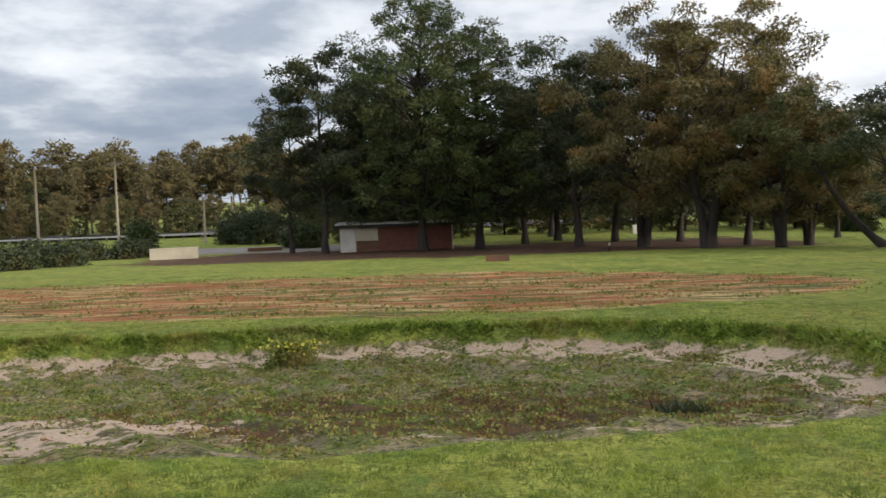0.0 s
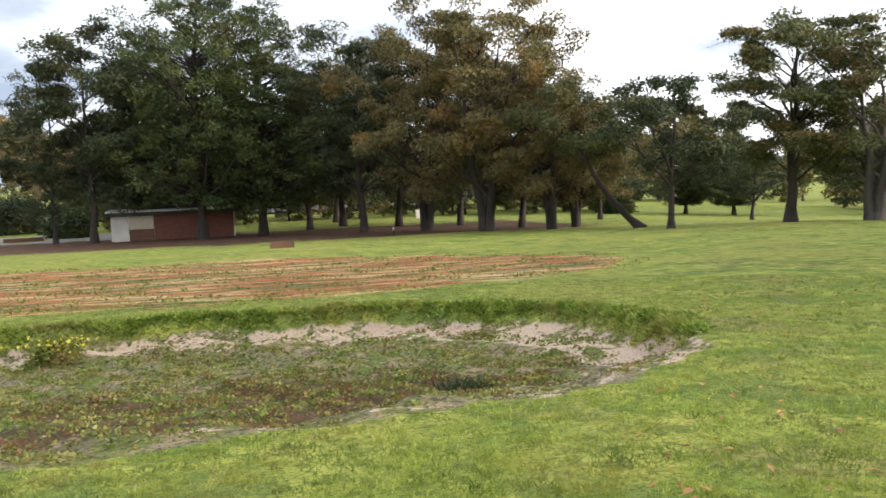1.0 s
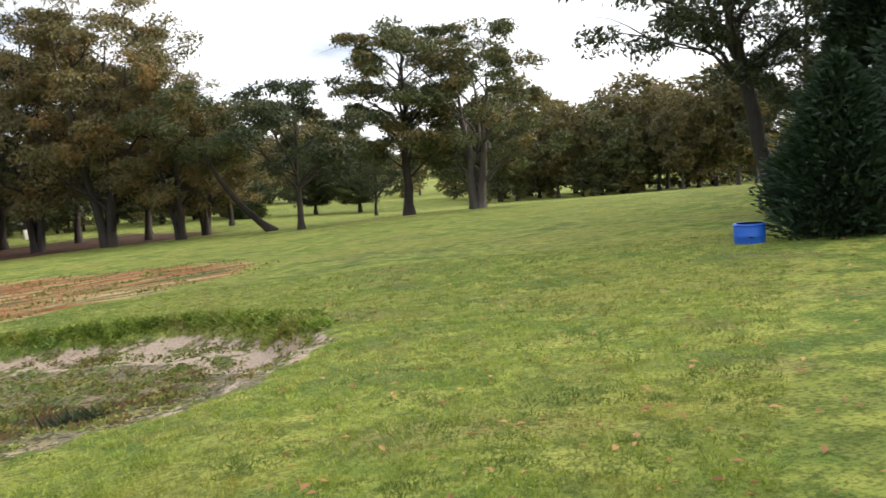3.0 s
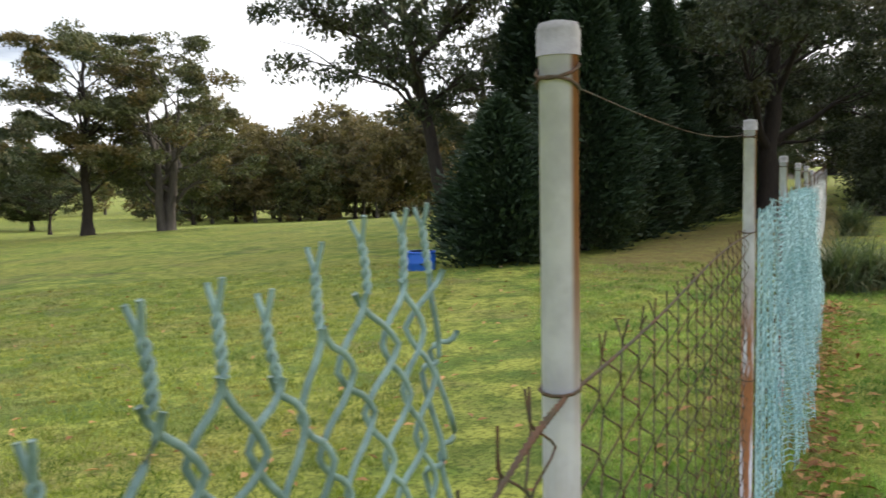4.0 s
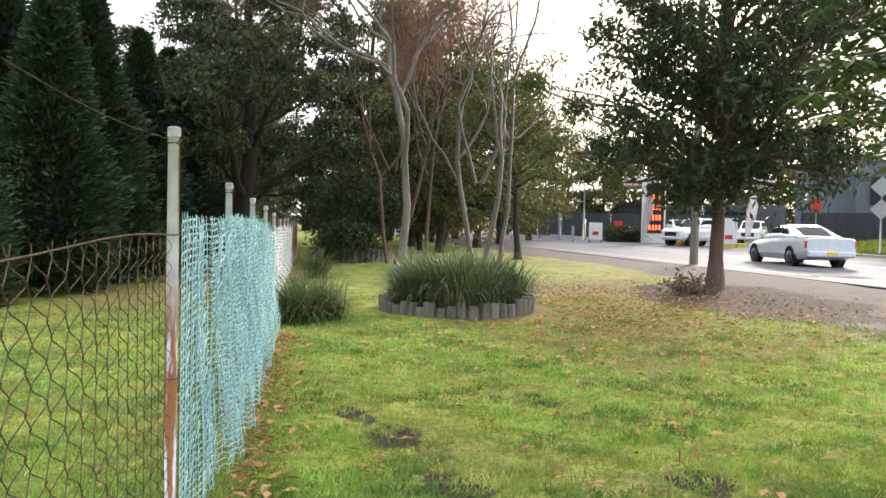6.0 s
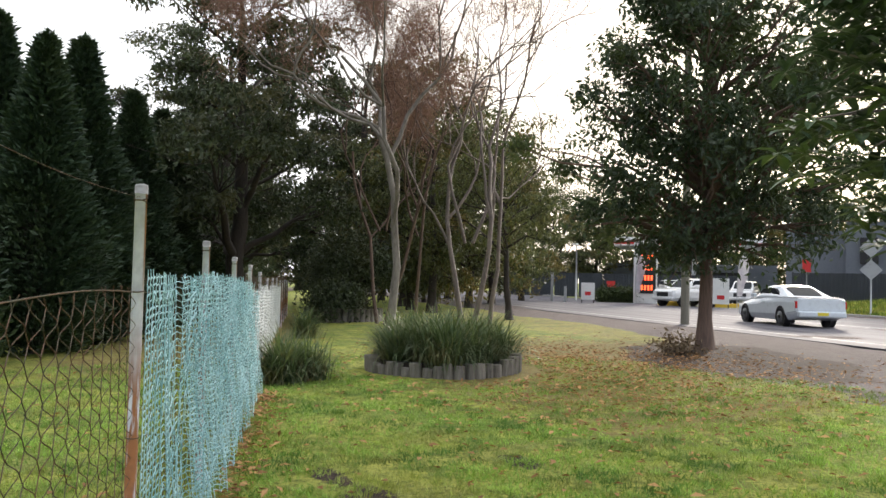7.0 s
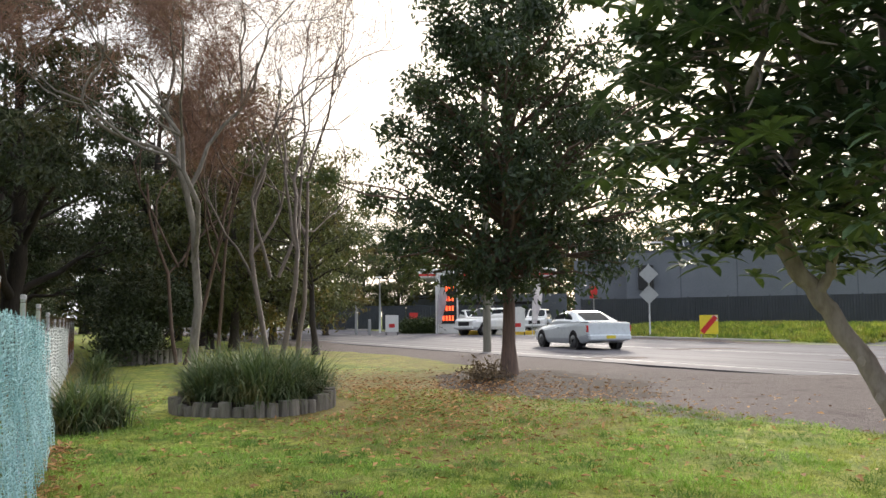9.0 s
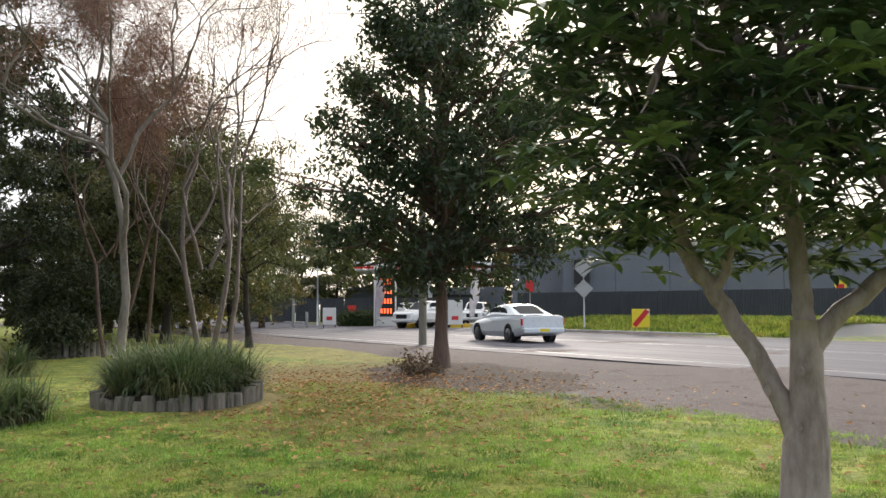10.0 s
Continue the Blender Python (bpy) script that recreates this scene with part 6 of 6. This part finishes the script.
# turf hanging over the bunker's far lip
a = rng.uniform(-0.35, math.pi + 0.35, 26000)
k = 1.0 + rng.uniform(-0.12, 0.10, len(a))
ca, sa = np.cos(a), np.sin(a)
rr = 1.0 / (np.abs(ca) ** 2.5 + np.abs(sa) ** 2.5) ** 0.4
p = np.stack([BUNKER[0] + BUNKER[2] * ca * rr * k, BUNKER[1] + BUNKER[3] * sa * rr * k, 0 * a], -1)
bl = bunker_level(p[:, 0], p[:, 1])
p = p[(bl > 0.972 + 0.022 * wobble(p[:, 0], p[:, 1], 2.2)) & (bl < 1.03 + 0.03 * wobble(p[:, 0], p[:, 1], 1.7)) & (p[:, 0] > -10)]
tufts("lip_grass", "shaggy longer grass along the bunker lip", rng, p, 6, 0.085, 0.03, leaf_lip, 0.05, 1.5)
# weeds in the bunker
p = np.stack([rng.uniform(-10, 6, 30000), rng.uniform(6, 14.6, 30000), np.zeros(30000)], -1)
bl = bunker_level(p[:, 0], p[:, 1])
keep = (bl < 0.97) & (ellipse(p[:, 0], p[:, 1], -4.9, 8.0, 4.4, 1.7) + rng.normal(size=len(p)) * 0.3 > 0.75) & (wobble(p[:, 0], p[:, 1], 1.9) + rng.normal(size=len(p)) * 0.45 > 0.55 * smooth(0.6, 0.95, bl) - 0.12)
p = p[keep]
half = rng.uniform(size=len(p)) < 0.72
tufts("bunker_weeds", "low green and brown weeds over the bunker sand", rng, p[half & (wobble(p[:, 0], p[:, 1], 3.1) > -0.35)], 6, 0.05, 0.034, leaf_weed, 0.06, 1.9, "weeds")
leaf_rust = leaf_material("rust_weed", (0.11, 0.055, 0.03), (0.24, 0.125, 0.055), (0.12, 0.12, 0.04), area=1.6)
q = p[~half]
q = q[(ellipse(q[:, 0], q[:, 1], -0.2, 8.9, 4.8, 2.2) < 1.05) | (wobble(q[:, 0] + 3, q[:, 1], 0.9) > 0.35)]
tufts("bunker_weeds", "rust-brown dying weeds in the bunker", rng, q, 7, 0.065, 0.014, leaf_rust, 0.06, 1.0, "weeds")
tufts("dark_weed", "dark bushy weed standing in the bunker", rng, np.array([[2.25, 8.2, 0.0]] * 30), 8, 0.16, 0.02, leaf_dark, 0.12, 0.8, "weeds")
# tufts in the dead patch
p = np.stack([rng.uniform(-20, 12, 5200), rng.uniform(16.5, 35, 5200), np.zeros(5200)], -1)
e = ellipse(p[:, 0], p[:, 1], -4.5, 25.5, 16.0, 8.5, -0.2)
p = p[(e < 1.02) & (wobble(p[:, 0], p[:, 1], 1.5) + rng.normal(size=len(p)) * 0.4 > 0.2)]
tufts("dead_patch_tufts", "scattered olive tufts in the dead grass", rng, p[wobble(p[:, 0] * 0.5, p[:, 1] * 2, 1.3) > 0.05], 12, 0.10, 0.035, leaf_weed, 0.16, 1.1, "grass")
leaf_straw = leaf_material("straw", (0.30, 0.21, 0.10), (0.46, 0.37, 0.18), (0.36, 0.16, 0.07), area=0.6)
p = np.stack([rng.uniform(-20, 12, 3000), rng.uniform(16.5, 35, 3000), np.zeros(3000)], -1)
e = ellipse(p[:, 0], p[:, 1], -4.5, 25.5, 16.0, 8.5, -0.2)
tufts("dead_grass", "straw-coloured and rusty dead grass", rng, p[e < 1.0], 5, 0.06, 0.03, leaf_straw, 0.12, 1.2, "grass")
# flowering bush on the lip
x, y = -2.55, 13.55
fl = shrub("flowering_bush", on(x, y), "small bush with yellow flowers on the bunker lip", 500, 0.32, 0.27, 40, (0.08, 0.03), leaf_weed, 0.2, 60, low=0.02)
b = Buf()
c = rng.normal(size=(130, 3)) * np.array([0.22, 0.14, 0.04]) + np.array([0, -0.08, 0.28])
leaves(b, rng, c, 0.05, 0.05, -0.4)
part("flowers", b, leaf_flower, fl, "yellow daisy-like flowers", shade=False)


def fallen(name, label, rng, pts, size):
    n = len(pts)
    pts = pts.copy()
    pts[:, 2] = land(pts[:, 0], pts[:, 1]) + rng.uniform(0.02, 0.05, n)
    ways = rng.normal(size=(n, 3))
    ways[:, 2] *= 0.15
    d = ways / np.linalg.norm(ways, axis=1)[:, None]
    s = np.stack([-d[:, 1], d[:, 0], rng.normal(size=n) * 0.2], -1)
    L = size * rng.uniform(0.5, 1.3, (n, 1))
    v = np.stack([pts, pts + d * L * 0.5 + s * L * 0.24 + (0, 0, 0.012), pts + d * L + (0, 0, 0.004), pts + d * L * 0.5 - s * L * 0.24 + (0, 0, 0.012)], 1)
    b = Buf()
    b.add(v.reshape(-1, 3), np.arange(n * 4).reshape(-1, 4))
    return tagged(part(name, b, leaf_fallen, shade=False), label, "leaves", kind="stuff")


p = np.concatenate([scatter(rng, 520, 66, 140, 3.4, 14, (0.5, -0.5), 1.0),
                    np.stack([rng.normal(13.6, 3.2, 4600), rng.normal(-3.4, 1.7, 4600), np.zeros(4600)], -1),
                    np.stack([rng.normal(15.0, 1.8, 700), rng.normal(-6.6, 1.2, 700), np.zeros(700)], -1),
                    np.stack([(u := rng.uniform(3.5, 10, 420)), fence_y(u) - 0.16 - np.abs(rng.normal(size=420)) * 0.16, np.zeros(420)], -1),
                    scatter(rng, 420, 20, 66, 4, 18, (0.5, -0.5), 1.0)])
p = p[ellipse(p[:, 0], p[:, 1], PL[0], PL[1], 1.6, 1.5) > 1]
fallen("fallen_leaves", "brown and orange fallen leaves on the grass", rng, p, 0.085)
# long grass on the far verge
n = 9000
s_, c_ = rng.uniform(10, 29, n), rng.uniform(15.4, 24, n)
vx, vy, _ = road_at(s_, c_)
p = np.stack([vx, vy, 0 * vx], -1)
tufts("verge_grass", "long bright green grass on the far verge", rng, p[verge_share(vx, vy) > 0.02], 5, 0.30, 0.05, leaf_grass, 0.12, 0.6)
